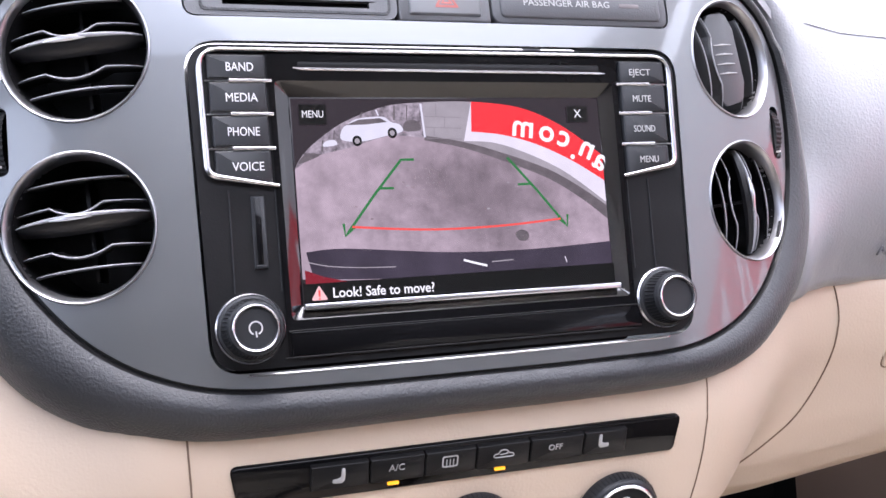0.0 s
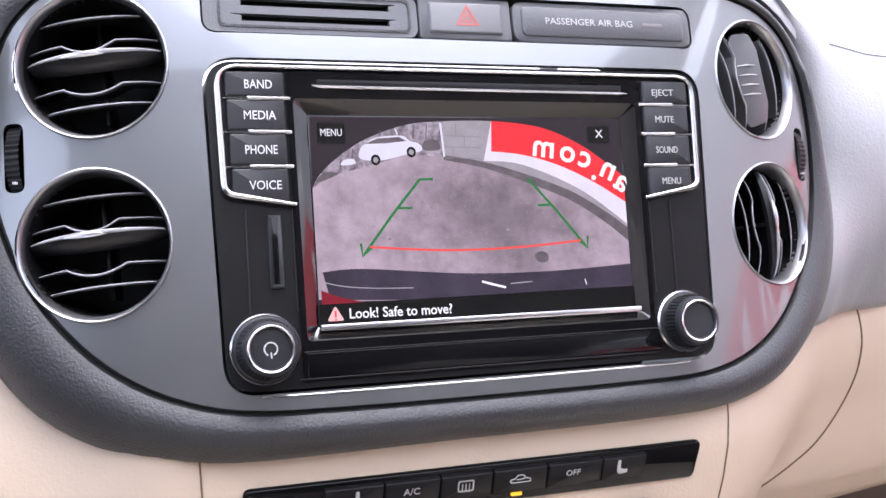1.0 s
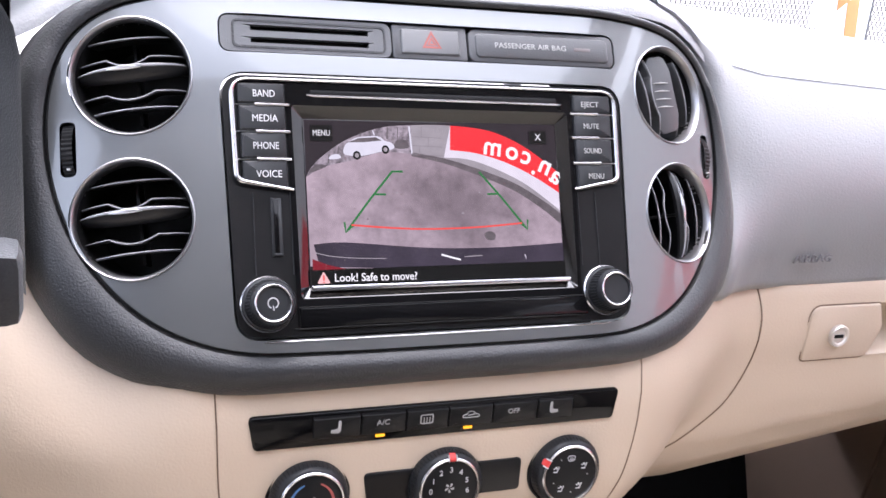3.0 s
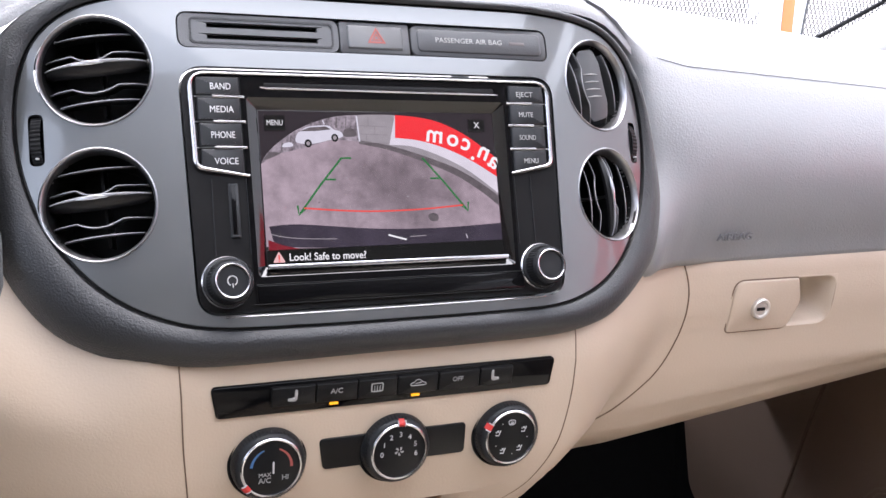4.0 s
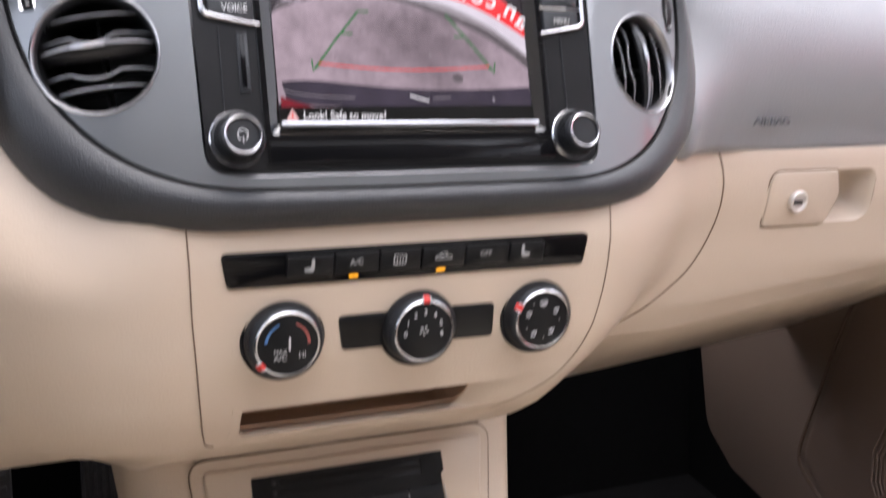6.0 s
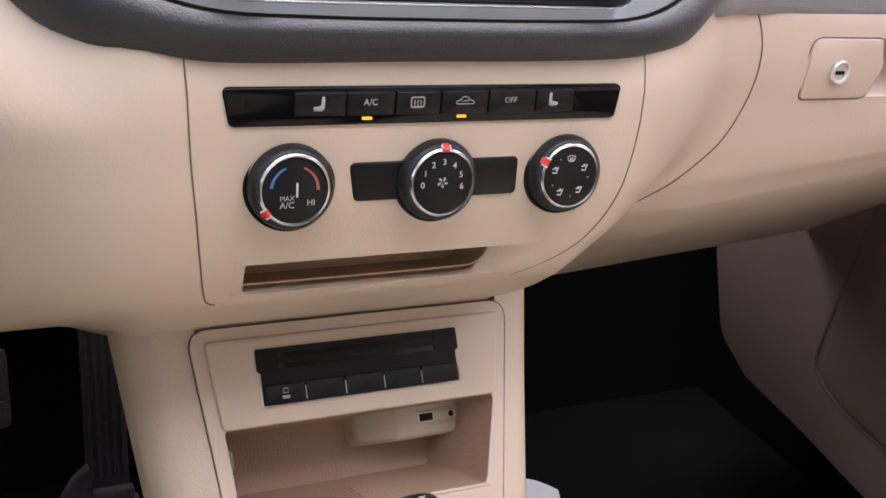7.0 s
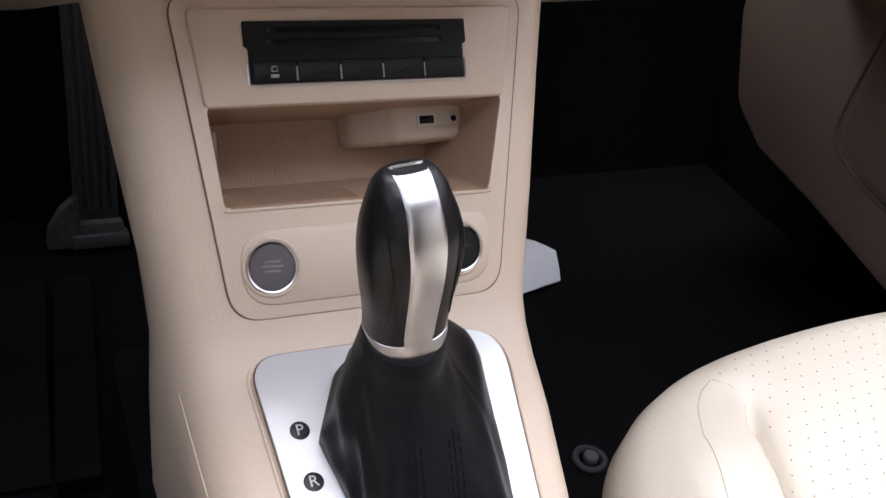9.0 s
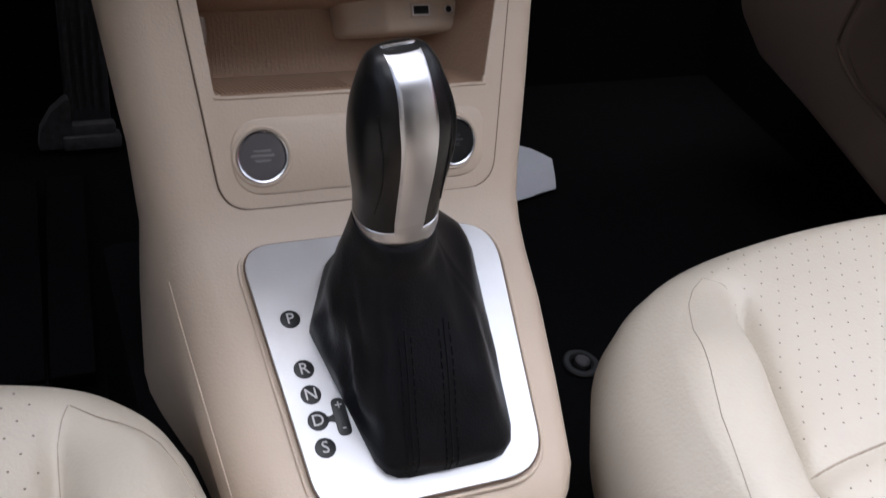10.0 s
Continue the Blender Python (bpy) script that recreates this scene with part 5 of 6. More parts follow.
for i in range(5):
    x0, x1 = -0.0594 + 0.0238 * i, -0.0594 + 0.0238 * (i + 1)
    key = part("key", slab(rounded(box2(x0 + 0.0004, 0.1212, x1 - 0.0004, 0.1318), 0.0005, 3), -0.0056, 0.0, 0.0006), M_BLACK, bank)
    if i:
        part("key_divider", tube([(x0, -0.0056, 0.1215), (x0, -0.0056, 0.1290)], 0.0004, 6), M_SATIN, bank, "thin silver divider")
    else:
        part("symbol", tube([((x0 + x1) / 2 + 0.001 * q, -0.0058, 0.1272 + 0.001 * w) for q, w in ((-1.6, -0.6), (-1.2, 1.8), (1.2, 1.8), (1.6, -0.6), (-1.6, -0.6))], 0.00035, 6), M_GREY_PRINT, key, "grey stability control symbol")
        part("symbol", slab(box2((x0 + x1) / 2 - 0.0022, 0.1232, (x0 + x1) / 2 + 0.0022, 0.1250), -0.0058, -0.0050, 0.0001), M_GREY_PRINT, key)
for z in (0.1405, 0.1470):
    part("symbol", slab(box2(-0.0500, z, -0.0476, z + 0.0026), -0.0044, -0.003, 0.0001), M_BUTTON, bank)

part("button_field", slab(rounded([(-0.0730, 0.0065), (0.0665, 0.0065), (0.0690, 0.0455), (-0.0740, 0.0455)], [0.018, 0.018, 0.012, 0.018], 8), -0.0021, 0.002, 0.0008), M_BEIGE, store, "slightly raised field round the buttons")


def round_button(x, v, label, category, dark):
    b = thing("start_button" if category == "button" else "power_socket", PN @ pose(x, 0, v), label, category)
    part("collar", turned([(0.0160, 0.001), (0.0160, -0.0022), (0.0150, -0.0032), (0.0140, -0.0030), (0.0136, 0.001)], 48, caps=False), M_BEIGE, b)
    part("ring", turned([(0.0137, 0.001), (0.0137, -0.0034), (0.0132, -0.0041), (0.0124, -0.0038), (0.0121, -0.0010)], 48, caps=False), M_CHROME, b, "bright chrome ring")
    part("cap", turned([(0.0122, 0.000), (0.0122, -0.0030), (0.0115, -0.0036)], 40), dark, b)
    for i, (w, z) in enumerate(((0.0045, 0.0022), (0.0060, -0.0003), (0.0040, -0.0028))):
        part("lettering_bar", slab(box2(-w, z, w, z + 0.0012), -0.00375, -0.0034, 0.0001), M_BUTTON if category != "button" else material("faint_grey_print", (0.145, 0.135, 0.136), 0.4), b)
    return b


round_button(-0.0577, 0.0262, "grey engine start button in a chrome ring", "button", material("smoked_grey_cap", (0.12, 0.11, 0.112), 0.30, 0.3, 0.06, 60))
round_button(0.0485, 0.0262, "black capped power socket in a chrome ring", "socket", M_BLACK)

# ---- gear selector (frame PS: in the plane of the selector plate, z along the car, -y up) ----
PL = CAR @ pose(0, -0.12, -0.433, 17.1, 0, 0)
PS = PL @ pose(0, 0, 0, -90, 0, 0)
plate = thing("selector_plate", PS, "silver brushed metal gear selector plate with gear letters", "selector plate")
PLATE = rounded([(-0.0685, -0.0765), (0.0435, -0.0765), (0.0672, 0.0700), (-0.0755, 0.0700)], [0.020, 0.026, 0.024, 0.017], 8)
BOOT = rounded([(-0.0365, -0.0665), (0.0300, -0.0665), (0.0470, 0.0570), (-0.0330, 0.0560), (-0.0520, 0.0170)], [0.016, 0.016, 0.012, 0.012, 0.008], 8)
part("plate", holed(PLATE, [offset(BOOT, -0.003)], -0.0030, 0.001), M_PLATE, plate)
part("plate_edge", tube([(x, -0.0018, z) for x, z in offset(PLATE, 0.0005)], 0.0005, 8, closed=True), M_SEAM, plate, "dark edge round the plate")
part("gutter", tube([(x, -0.0002, z) for x, z in offset(PLATE, 0.0028)], 0.0012, 8, closed=True), M_BEIGE, plate)
for word, z in (("P", 0.0250), ("R", -0.0030), ("N", -0.0167), ("D", -0.0304), ("S", -0.0442)):
    d = part("gear_disc", turned([(0.0050, -0.0025), (0.0050, -0.0033), (0.0046, -0.0035)], 28, at=pose(-0.0592, 0, z)), M_BUTTON, plate, "round dark gear mark")
    lettering("lettering", word, 0.0058, M_WHITE, d, pose(-0.0592, -0.0036, z), depth=0.0001)
d = part("gear_disc", slab(rounded(box2(-0.0512, -0.0402, -0.0444, -0.0205), 0.0033, 6), -0.0034, -0.002, 0.0003), M_BUTTON, plate, "dark plus and minus mark")
part("gear_bridge", slab(dense([(-0.0570, -0.0336), (-0.0536, -0.0319), (-0.0490, -0.0334), (-0.0490, -0.0276), (-0.0536, -0.0291), (-0.0570, -0.0272)], 4, True), -0.0033, -0.002, 0.0002), M_BUTTON, plate)
lettering("lettering", "+", 0.0048, M_WHITE, d, pose(-0.0478, -0.0036, -0.0247), depth=0.0001)
lettering("lettering", "-", 0.0048, M_WHITE, d, pose(-0.0478, -0.0036, -0.0358), depth=0.0001)

gear = thing("gear_selector", PL, "gear selector with black leather boot and silver striped knob", "gear selector")
TOP = Vector((-0.0245, 0.0240, 0.085))
NB = 72
cx0, cz0 = -0.006, 0.0


def around(outline, a):
    """The outline's distance from (cx0, cz0) in the direction a."""
    best = 0.03
    k = len(outline)
    d = Vector((math.cos(a), math.sin(a)))
    for i in range(k):
        p, q = Vector(outline[i]) - Vector((cx0, cz0)), Vector(outline[(i + 1) % k]) - Vector((cx0, cz0))
        e = q - p
        den = d.x * e.y - d.y * e.x
        if abs(den) > 1e-12:
            t = (p.x * e.y - p.y * e.x) / den
            u = (p.x * d.y - p.y * d.x) / den
            if t > 0 and -1e-6 <= u <= 1 + 1e-6:
                best = t
    return best


RB = [around(BOOT, 2 * math.pi * i / NB) for i in range(NB)]
bm = bmesh.new()
rings = []
levels = [(-0.002, 0.0, 1.0), (0.004, 0.0, 1.0), (0.0100, 0.03, 0.985), (0.018, 0.10, 0.97), (0.027, 0.24, 0.95), (0.036, 0.46, 0.97), (0.045, 0.64, 0.99), (0.054, 0.80, 1.0), (0.062, 0.91, 1.0), (0.069, 0.95, 1.02), (0.074, 1.0, 1.0)]
levels = [(h * 1.15, t, q) for h, t, q in levels]
levels = [(h, min(max(t, 0.0), 1.0), sc) for h, t, sc in dense(levels, 3)]
for h, t, sc in levels:
    ring = []
    for i in range(NB):
        a = 2 * math.pi * i / NB
        rb = RB[i] * sc
        rt = 0.0185
        r = rb * (1 - t) + rt * t
        c = Vector((cx0, cz0)).lerp(Vector((TOP.x, TOP.y)), t)
        fold = noise.noise(Vector((math.cos(a) * 1.6, math.sin(a) * 1.6, h * 22))) * 0.0030 * math.sin(math.pi * min(max(t * 1.15, 0), 1))
        fold += 0.0012 * math.cos(4 * a + 0.8) * math.sin(math.pi * t)
        fold += (0.0008 + 0.0016 * smooth(0.2, -0.9, math.sin(a))) * math.sin(h * 215 + 4 * noise.noise(Vector((math.cos(a) * 2.2, math.sin(a) * 2.2, 5.0)))) * smooth(0.004, 0.012, h) * (1 - t)
        r += fold + 0.0075 * math.exp(-((math.degrees(a) - 48) / 34) ** 2) * math.sin(math.pi * min(t, 1)) ** 0.7
        ring.append((c.x + r * math.cos(a), c.y + r * math.sin(a), h))
    rings.append(ring)
loops(bm, rings, False, True)
boot = part("boot", bm, M_BOOT, gear, "creased black leather boot", angle=80)


def boot_point(a, h, lift=0.0004):
    i = a / (2 * math.pi) * NB
    i0 = int(math.floor(i)) % NB
    f = i - math.floor(i)
    for k in range(len(levels) - 1):
        if levels[k][0] <= h <= levels[k + 1][0]:
            g = (h - levels[k][0]) / (levels[k + 1][0] - levels[k][0])
            p = [Vector(rings[k + e][(i0 + q) % NB]) for e in (0, 1) for q in (0, 1)]
            v = p[0].lerp(p[1], f).lerp(p[2].lerp(p[3], f), g)
            out = Vector((v.x - cx0, v.y - cz0, 0.02)).normalized()
            return v + out * lift


def boot_line(x, h, lift=0.0004):
    """The point of the boot's rear side at the given x and height."""
    lo, hi = radians(200), radians(340)
    for _ in range(30):
        mid = (lo + hi) / 2
        if boot_point(mid, h, lift).x < x:
            lo = mid
        else:
            hi = mid
    return boot_point(lo, h, lift)


for x0 in (-0.0275, -0.0218, -0.0075, -0.0018):
    bm = bmesh.new()
    for j in range(16):
        h0 = 0.006 + 0.0030 * j
        tube([boot_line(x0, h0), boot_line(x0, h0 + 0.0019)], 0.00034, 5, bm)
    tagged(part("stitching", bm, M_BOOT, boot, "dark stitched seam"), kind="stuff")
for x0 in (-0.0246, -0.0047):
    part("boot_seam", tube([boot_line(x0, 0.004 + 0.003 * j, 0.0001) for j in range(18)], 0.0006, 6), M_BOOT, boot)

# knob: axis leaning a little towards the driver
KN = pose(-0.0215, 0.0215, 0.070, -13, -7.5, 0) @ pose(0, 0, 0.0122, 0, 0, 4)
SECT = [(0.0000, 0.0165, 0.0150, 0.0), (0.0035, 0.0178, 0.0160, 0.0), (0.0100, 0.0185, 0.0165, 0.0), (0.0215, 0.0190, 0.0175, -0.0005), (0.0345, 0.0205, 0.0188, -0.0012), (0.0475, 0.0216, 0.0200, -0.0020), (0.0590, 0.0219, 0.0206, -0.0024),
        (0.0690, 0.0211, 0.0202, -0.0022), (0.0780, 0.0190, 0.0186, -0.0014), (0.0845, 0.0168, 0.0166, -0.0002), (0.0905, 0.0148, 0.0130, 0.0008), (0.0948, 0.0120, 0.0078, 0.0022), (0.0960, 0.0092, 0.0036, 0.0030)]
SECT = dense([(0.935 * h, *q) for h, *q in SECT], 3)


def knob_ring(s, grow, a0=0, a1=360, n=48, closed=True):
    h, rx, ry, oy = s
    out = []
    for i in range(n if closed else n + 1):
        a = radians(a0 + (a1 - a0) * i / n)
        c, q = math.cos(a), math.sin(a)
        e = 2 / 2.4
        out.append(Vector(((rx + grow) * math.copysign(abs(c) ** e, c), oy + (ry + grow) * math.copysign(abs(q) ** e, q), h)))
    return out


bm = bmesh.new()
loops(bm, [knob_ring(s, 0) for s in SECT], True, True)
knob = part("knob", bm, material("black_knob_leather", (0.006, 0.006, 0.0065), 0.30, 0, 0.15, 60, 0.12, 1500, spec=0.24), gear, "black leather knob", at=KN, angle=80)


M_STRIP = material("brushed_silver_strip", (0.56, 0.56, 0.58), 0.31, 1.0, 0.05, 60, 0.06, 2500)


def strip_part(name, secs, half, grow, mat, label=""):
    """A band up the knob's rear face, which faces the camera; half: its half width at each height."""
    bm = bmesh.new()
    rings = []
    for s in secs:
        h, rx, ry, oy = s
        w = min(half(h), 0.90 * rx)
        row = []
        for i in range(15):
            x = -w + 2 * w * i / 14
            q = (1 - min(abs(x) / (rx + grow), 0.999) ** 2.4) ** (1 / 2.4)
            g = grow if 0 < i < 14 else -0.0012
            row.append((x, oy - (ry + g) * q, h))
        rings.append(row)
    loops(bm, rings, False, False, closed=False)
    return part(name, bm, mat, knob, label, angle=70)


strip_part("silver_strip", [s for s in SECT if s[0] > 0.0117], lambda h: lerp_table(h, [0.0, 0.0187, 0.0467, 0.070, 0.0830], [0.0074, 0.0076, 0.0082, 0.0088, 0.0080]), 0.0009, M_STRIP, "satin silver strip up the knob")
strip_part("silver_foot", [s for s in SECT if s[0] <= 0.0155], lambda h: 0.0074, 0.0006, M_SATIN, "satin silver foot of the strip")
bm = bmesh.new()
loops(bm, [knob_ring((h, rx, ry, oy), g) for (h, rx, ry, oy), g in (((-0.001, 0.0165, 0.015, 0), 0.0), ((-0.001, 0.0165, 0.015, 0), 0.0012), ((0.004, 0.0178, 0.016, 0), 0.0010), ((0.0085, 0.0182, 0.0163, 0), 0.0006), ((0.009, 0.0182, 0.0163, 0), 0.0))], False, False)
part("collar", bm, M_SATIN, knob, "satin silver collar")
part("top_edge", tube([(0.0074 * x, 0.0042 + 0.0012 * x * x, 0.0899 - 0.0008 * x * x) for x in [-1 + k / 8 for k in range(17)]], [0.0006] + [0.0011] * 15 + [0.0006], 8), M_CHROME, knob, "bright chrome top edge")
for s in (-1, 1):
    path = []
    for sec in SECT:
        if 0.020 < sec[0] < 0.074:
            h, rx, ry, oy = sec
            t = (h - 0.020) / 0.054
            x = s * rx * (0.80 - 0.16 * math.sin(math.pi * t))
            q = (1 - min(abs(x) / rx, 0.999) ** 2.4) ** (1 / 2.4)
            path.append((x, oy - ry * q - 0.0001, h))
    part("knob_seam", tube(path, 0.0005, 6), M_BLACK, knob, "moulded seam on the knob's side")

# ---- front seats ----
def seat(s, label, dx, dy, N, seam_y, seam_out, seam_in):
    """A leather seat cushion; s = 1: passenger, -1: driver. Nested rounded rings form the rolled edge and the top;
    two seams run back from one point of the front edge: the outer one along the bolster, the inner one in the crease beside the centre."""
    st = thing("front_seat", CAR, label, "car seat", "front seats")
    m = (lambda x, y, z: (s * x, y, z))
    CX, CY, A, B = 0.332 + dx, -0.341 + dy, 0.252, 0.285
    side_d = [0.060, 0.036, 0.008, 0.0, 0.003, 0.008, 0.014, 0.020, 0.026]
    side_z = [-0.620, -0.580, -0.525, -0.485, -0.462, -0.448, -0.4385, -0.4325, -0.4290]
    front_z = [-0.620, -0.580, -0.525, -0.488, -0.467, -0.453, -0.4455, -0.4415, -0.4395]
    tops = [0.026 + 0.0025 * k for k in range(1, 47)] + [0.16, 0.19, 0.23]
    n = 300
    angles = [2 * math.pi * i / n - 0.17 * math.sin(8 * math.pi * i / n) for i in range(n)]
    out_x = lambda y: lerp_table(-y, [-v for v in seam_y], seam_out)
    in_x = lambda y: lerp_table(-y, [-v for v in seam_y], seam_in)

    def ring_point(d, a):
        c, q = math.cos(a), math.sin(a)
        e = 2 / N
        return CX + (A - d) * math.copysign(abs(c) ** e, c), CY + (B - d) * math.copysign(abs(q) ** e, q)

    def side_weight(x, y):
        u, v = (abs(x - CX) / A) ** N, (max(y - CY, 0) / B) ** N
        return smooth(0.55, 0.15, v / (u + v + 1e-6))

    def lift(x):      # the cushion stands higher in its middle
        return 0.012 * smooth(0.18, 0.36, x)

    def top_z(x, y):
        fade = smooth(seam_y[0] + 0.004, seam_y[0] - 0.045, y)
        di = (x - in_x(y)) * 0.94
        bolster = 0.020 * smooth(0.003, -0.015, di) * smooth(seam_y[0] - 0.004, seam_y[0] - 0.085, y)
        z = -0.4370 + lift(x) + bolster
        z -= (0.0105 * math.exp(-((di - 0.001) / 0.0046) ** 2) + 0.0065 * math.exp(-(di / 0.016) ** 2)) * fade
        z -= 0.0045 * math.exp(-((y + 0.238 - 0.10 * (x - 0.17)) / 0.0070) ** 2) * smooth(0.0, 0.010, di)
        return z + 0.0010 * noise.noise(Vector((x * 18, y * 18, 3.1 * s))) + 0.0004 * noise.noise(Vector((x * 70, y * 70, 1.7)))

    def low_z(k, x, y):
        w = side_weight(x, y)
        return side_z[k] * w + (front_z[k] + lift(x)) * (1 - w)

    def surface(x, y, d):
        t = smooth(0.012, 0.040, d)
        edge_z = low_z(8, x, y)
        return edge_z * (1 - t) + top_z(x, y) * t

    def depth(x, y):
        lo, hi = -0.01, 0.23
        for _ in range(22):
            d = (lo + hi) / 2
            if (abs(x - CX) / (A - d)) ** N + (abs(y - CY) / (B - d)) ** N > 1:
                hi = d
            else:
                lo = d
        return lo
    rings = [[m(x, y, low_z(k, x, y)) for x, y in (ring_point(side_d[k], a) for a in angles)] for k in range(8)]
    rings += [[m(x, y, surface(x, y, d)) for x, y in (ring_point(d, a) for a in angles)] for d in [0.026] + tops]
    bm = bmesh.new()
    loops(bm, rings[:10], False, False)
    part("bolster", bm, M_LEATHER, st, "smooth cream leather edge", angle=80)
    bm = bmesh.new()
    loops(bm, rings[9:], False, True)
    part("centre_panel", bm, M_LEATHER, st, "perforated cream leather seat centre", angle=80)
    bm = bmesh.new()
    for r in range(30):
        for c in range(31):
            x, y = 0.150 + dx + 0.0116 * c + (0.0058 if r % 2 else 0), seam_y[0] + 0.012 - 0.0088 * r
            if x > 0.50 or x < in_x(y) + 0.008 or abs(y + 0.238 - 0.10 * (x - 0.17)) < 0.009 or depth(x, y) < 0.022:
                continue
            z = surface(x, y, depth(x, y))
            loops(bm, [[m(x + 0.00064 * math.cos(a), y + 0.00064 * math.sin(a), z + 0.0003) for a in [math.pi * k / 3 for k in range(6)]]], False, True)
    tagged(part("perforation", bm, M_HOLE, st, "rows of tiny punched holes"), kind="stuff")
    ys = [seam_y[0] - 0.0022 * k for k in range(90)]
    for fx in (out_x, in_x):
        pts = [m(fx(y), y, surface(fx(y), y, depth(fx(y), y)) + 0.0001) for y in ys]
        part("seam", tube(pts, 0.00027, 6), M_THREAD, st, "dark seam line in the leather")
    xs_ = [in_x(-0.238) + 0.004 + 0.28 * i / 40 for i in range(41)]
    pts = [(x, -0.238 + 0.10 * (x - 0.17)) for x in xs_]
    part("seam", tube([m(x, y, surface(x, y, depth(x, y)) + 0.0004) for x, y in pts], 0.0007, 6), M_THREAD, st, "cross seam in the leather")
    base = block(0.17, -0.54, -FLOOR + 0.003, 0.57, -0.14, -0.58, 0.01)
    for v in base.verts:
        v.co.x *= s
    part("seat_base", base, M_BLACK, st)
    back = block(0.14, -0.86, -0.48, 0.60, -0.62, 0.10, 0.05)
    for v in back.verts:
        v.co.x *= s
    part("backrest", back, M_LEATHER, st)
    return st


seat(1, "cream leather front passenger seat with perforated centre", 0.0, 0.0, 3.3,
     (-0.098, -0.106, -0.118, -0.147, -0.209, -0.2545, -0.42), (0.193, 0.181, 0.170, 0.1505, 0.1235, 0.1105, 0.100), (0.194, 0.204, 0.2059, 0.1955, 0.173, 0.158, 0.142))
seat(-1, "cream leather driver seat with perforated centre, beside the console", 0.026, -0.014, 6.0,
     (-0.115, -0.122, -0.1325, -0.1425, -0.1543, -0.1698, -0.1834, -0.42), (0.165, 0.1574, 0.1461, 0.1386, 0.1320, 0.1265, 0.1235, 0.115), (0.166, 0.1694, 0.1725, 0.1735, 0.1742, 0.1746, 0.1748, 0.170))

# ---- footwells ----
M_HEEL = material("worn_mat_rubber", (0.0048, 0.0048, 0.0055), 0.85, 0, 0.5, 40, 0.5, 400, spec=0.06)
FL = pose(0, 0, 0)
mat_ = thing("floor_mat", FL, "black carpet floor mat in the driver footwell", "floor mat")
part("mat", block(-0.56, -0.10, 0.002, -0.165, 0.36, 0.012, 0.004), M_CARPET, mat_)
part("binding", tube([(x, y, 0.011) for x, y in rounded(box2(-0.56, -0.10, -0.165, 0.36), 0.02, 5)], 0.003, 8, closed=True), M_CARPET, mat_, "rubber bound edge")
for xa, xb, skew in ((-0.1925, -0.1475, 0.065), (-0.1390, -0.1010, 0.085)):      # raised heel pads with a groove between them
    pad = block(xa, 0.20, 0.001, xb, 0.490, 0.0165, 0.003)
    for v in pad.verts:
        v.co.x += skew * (v.co.y - 0.490)
    part("heel_pad", pad, M_HEEL, mat_, "worn rubber heel pad")
mat2 = thing("floor_mat", FL, "black carpet floor mat in the passenger footwell", "floor mat")
part("mat", block(0.16, -0.10, 0.002, 0.62, 0.42, 0.012, 0.004), M_CARPET, mat2)
fast = thing("mat_fastener", pose(0.3070, 0.1130, 0.0125), "round grey floor mat fastener", "fastener")
up = pose(0, 0, 0, -90, 0, 0)
part("ring", turned([(0.0180, 0.001), (0.0180, -0.003), (0.0165, -0.0045), (0.0125, -0.0045), (0.0105, -0.002), (0.0105, 0.001)], 32, at=up), material("grey_rubber", (0.009, 0.009, 0.010), 0.6), fast)
part("knob", turned([(0.0075, 0.001), (0.0075, -0.004), (0.0060, -0.0055)], 24, at=up @ pose(0.0025, 0, 0.002)), M_RUBBER, fast)
pedal = thing("accelerator_pedal", pose(-0.0840, 0.575, 0.012, -10, 0, 0), "dark ribbed rubber accelerator pedal", "pedal")
part("pad", block(-0.0235, -0.006, 0.01, 0.0235, 0.008, 0.29, 0.004), M_RUBBER, pedal)
for x in (-0.018, -0.009, 0.0, 0.009, 0.018):
    part("rib", block(x - 0.0022, -0.0095, 0.03, x + 0.0022, -0.004, 0.285, 0.0012), M_DUSTY, pedal)
foot = block(-0.030, -0.026, -0.010, 0.032, -0.006, 0.006, 0.004)
block(-0.026, -0.020, 0.000, 0.027, -0.004, 0.018, 0.004, foot)
web = bmesh.new()      # a slanting web that props the side of the foot
loops(web, [[(x, y, z) for x, z in rounded([(-0.056, -0.009), (-0.052, 0.014), (-0.040, 0.034), (-0.020, 0.052), (-0.018, -0.009)], 0.004, 4)] for y in (-0.020, -0.010, -0.002)], True, True)
part("side_web", web, M_DUSTY, pedal, "dusty slanting side web")
part("hinge_foot", foot, M_DUSTY, pedal, "dusty rubber hinge foot")
brake = thing("brake_pedal", pose(-0.2285, 0.45, 0.245, -24, 0, 0), "dark rubber brake pedal", "pedal")
part("pad", block(-0.045, -0.008, -0.035, 0.045, 0.008, 0.04, 0.008), M_RUBBER, brake)
part("arm", block(-0.012, 0.0, 0.02, 0.012, 0.016, 0.62, 0.004), M_BLACK, brake)
for k in range(5):
    part("rib", block(-0.040, -0.0105, -0.026 + 0.012 * k, 0.040, -0.006, -0.021 + 0.012 * k, 0.001), M_RUBBER, brake)
paper = thing("paper_bag", pose(0.384, 0.432, 0.014, 0, 0, 12), "crumpled white paper lying in the passenger footwell", "paper")
bm = bmesh.new()
rows = []
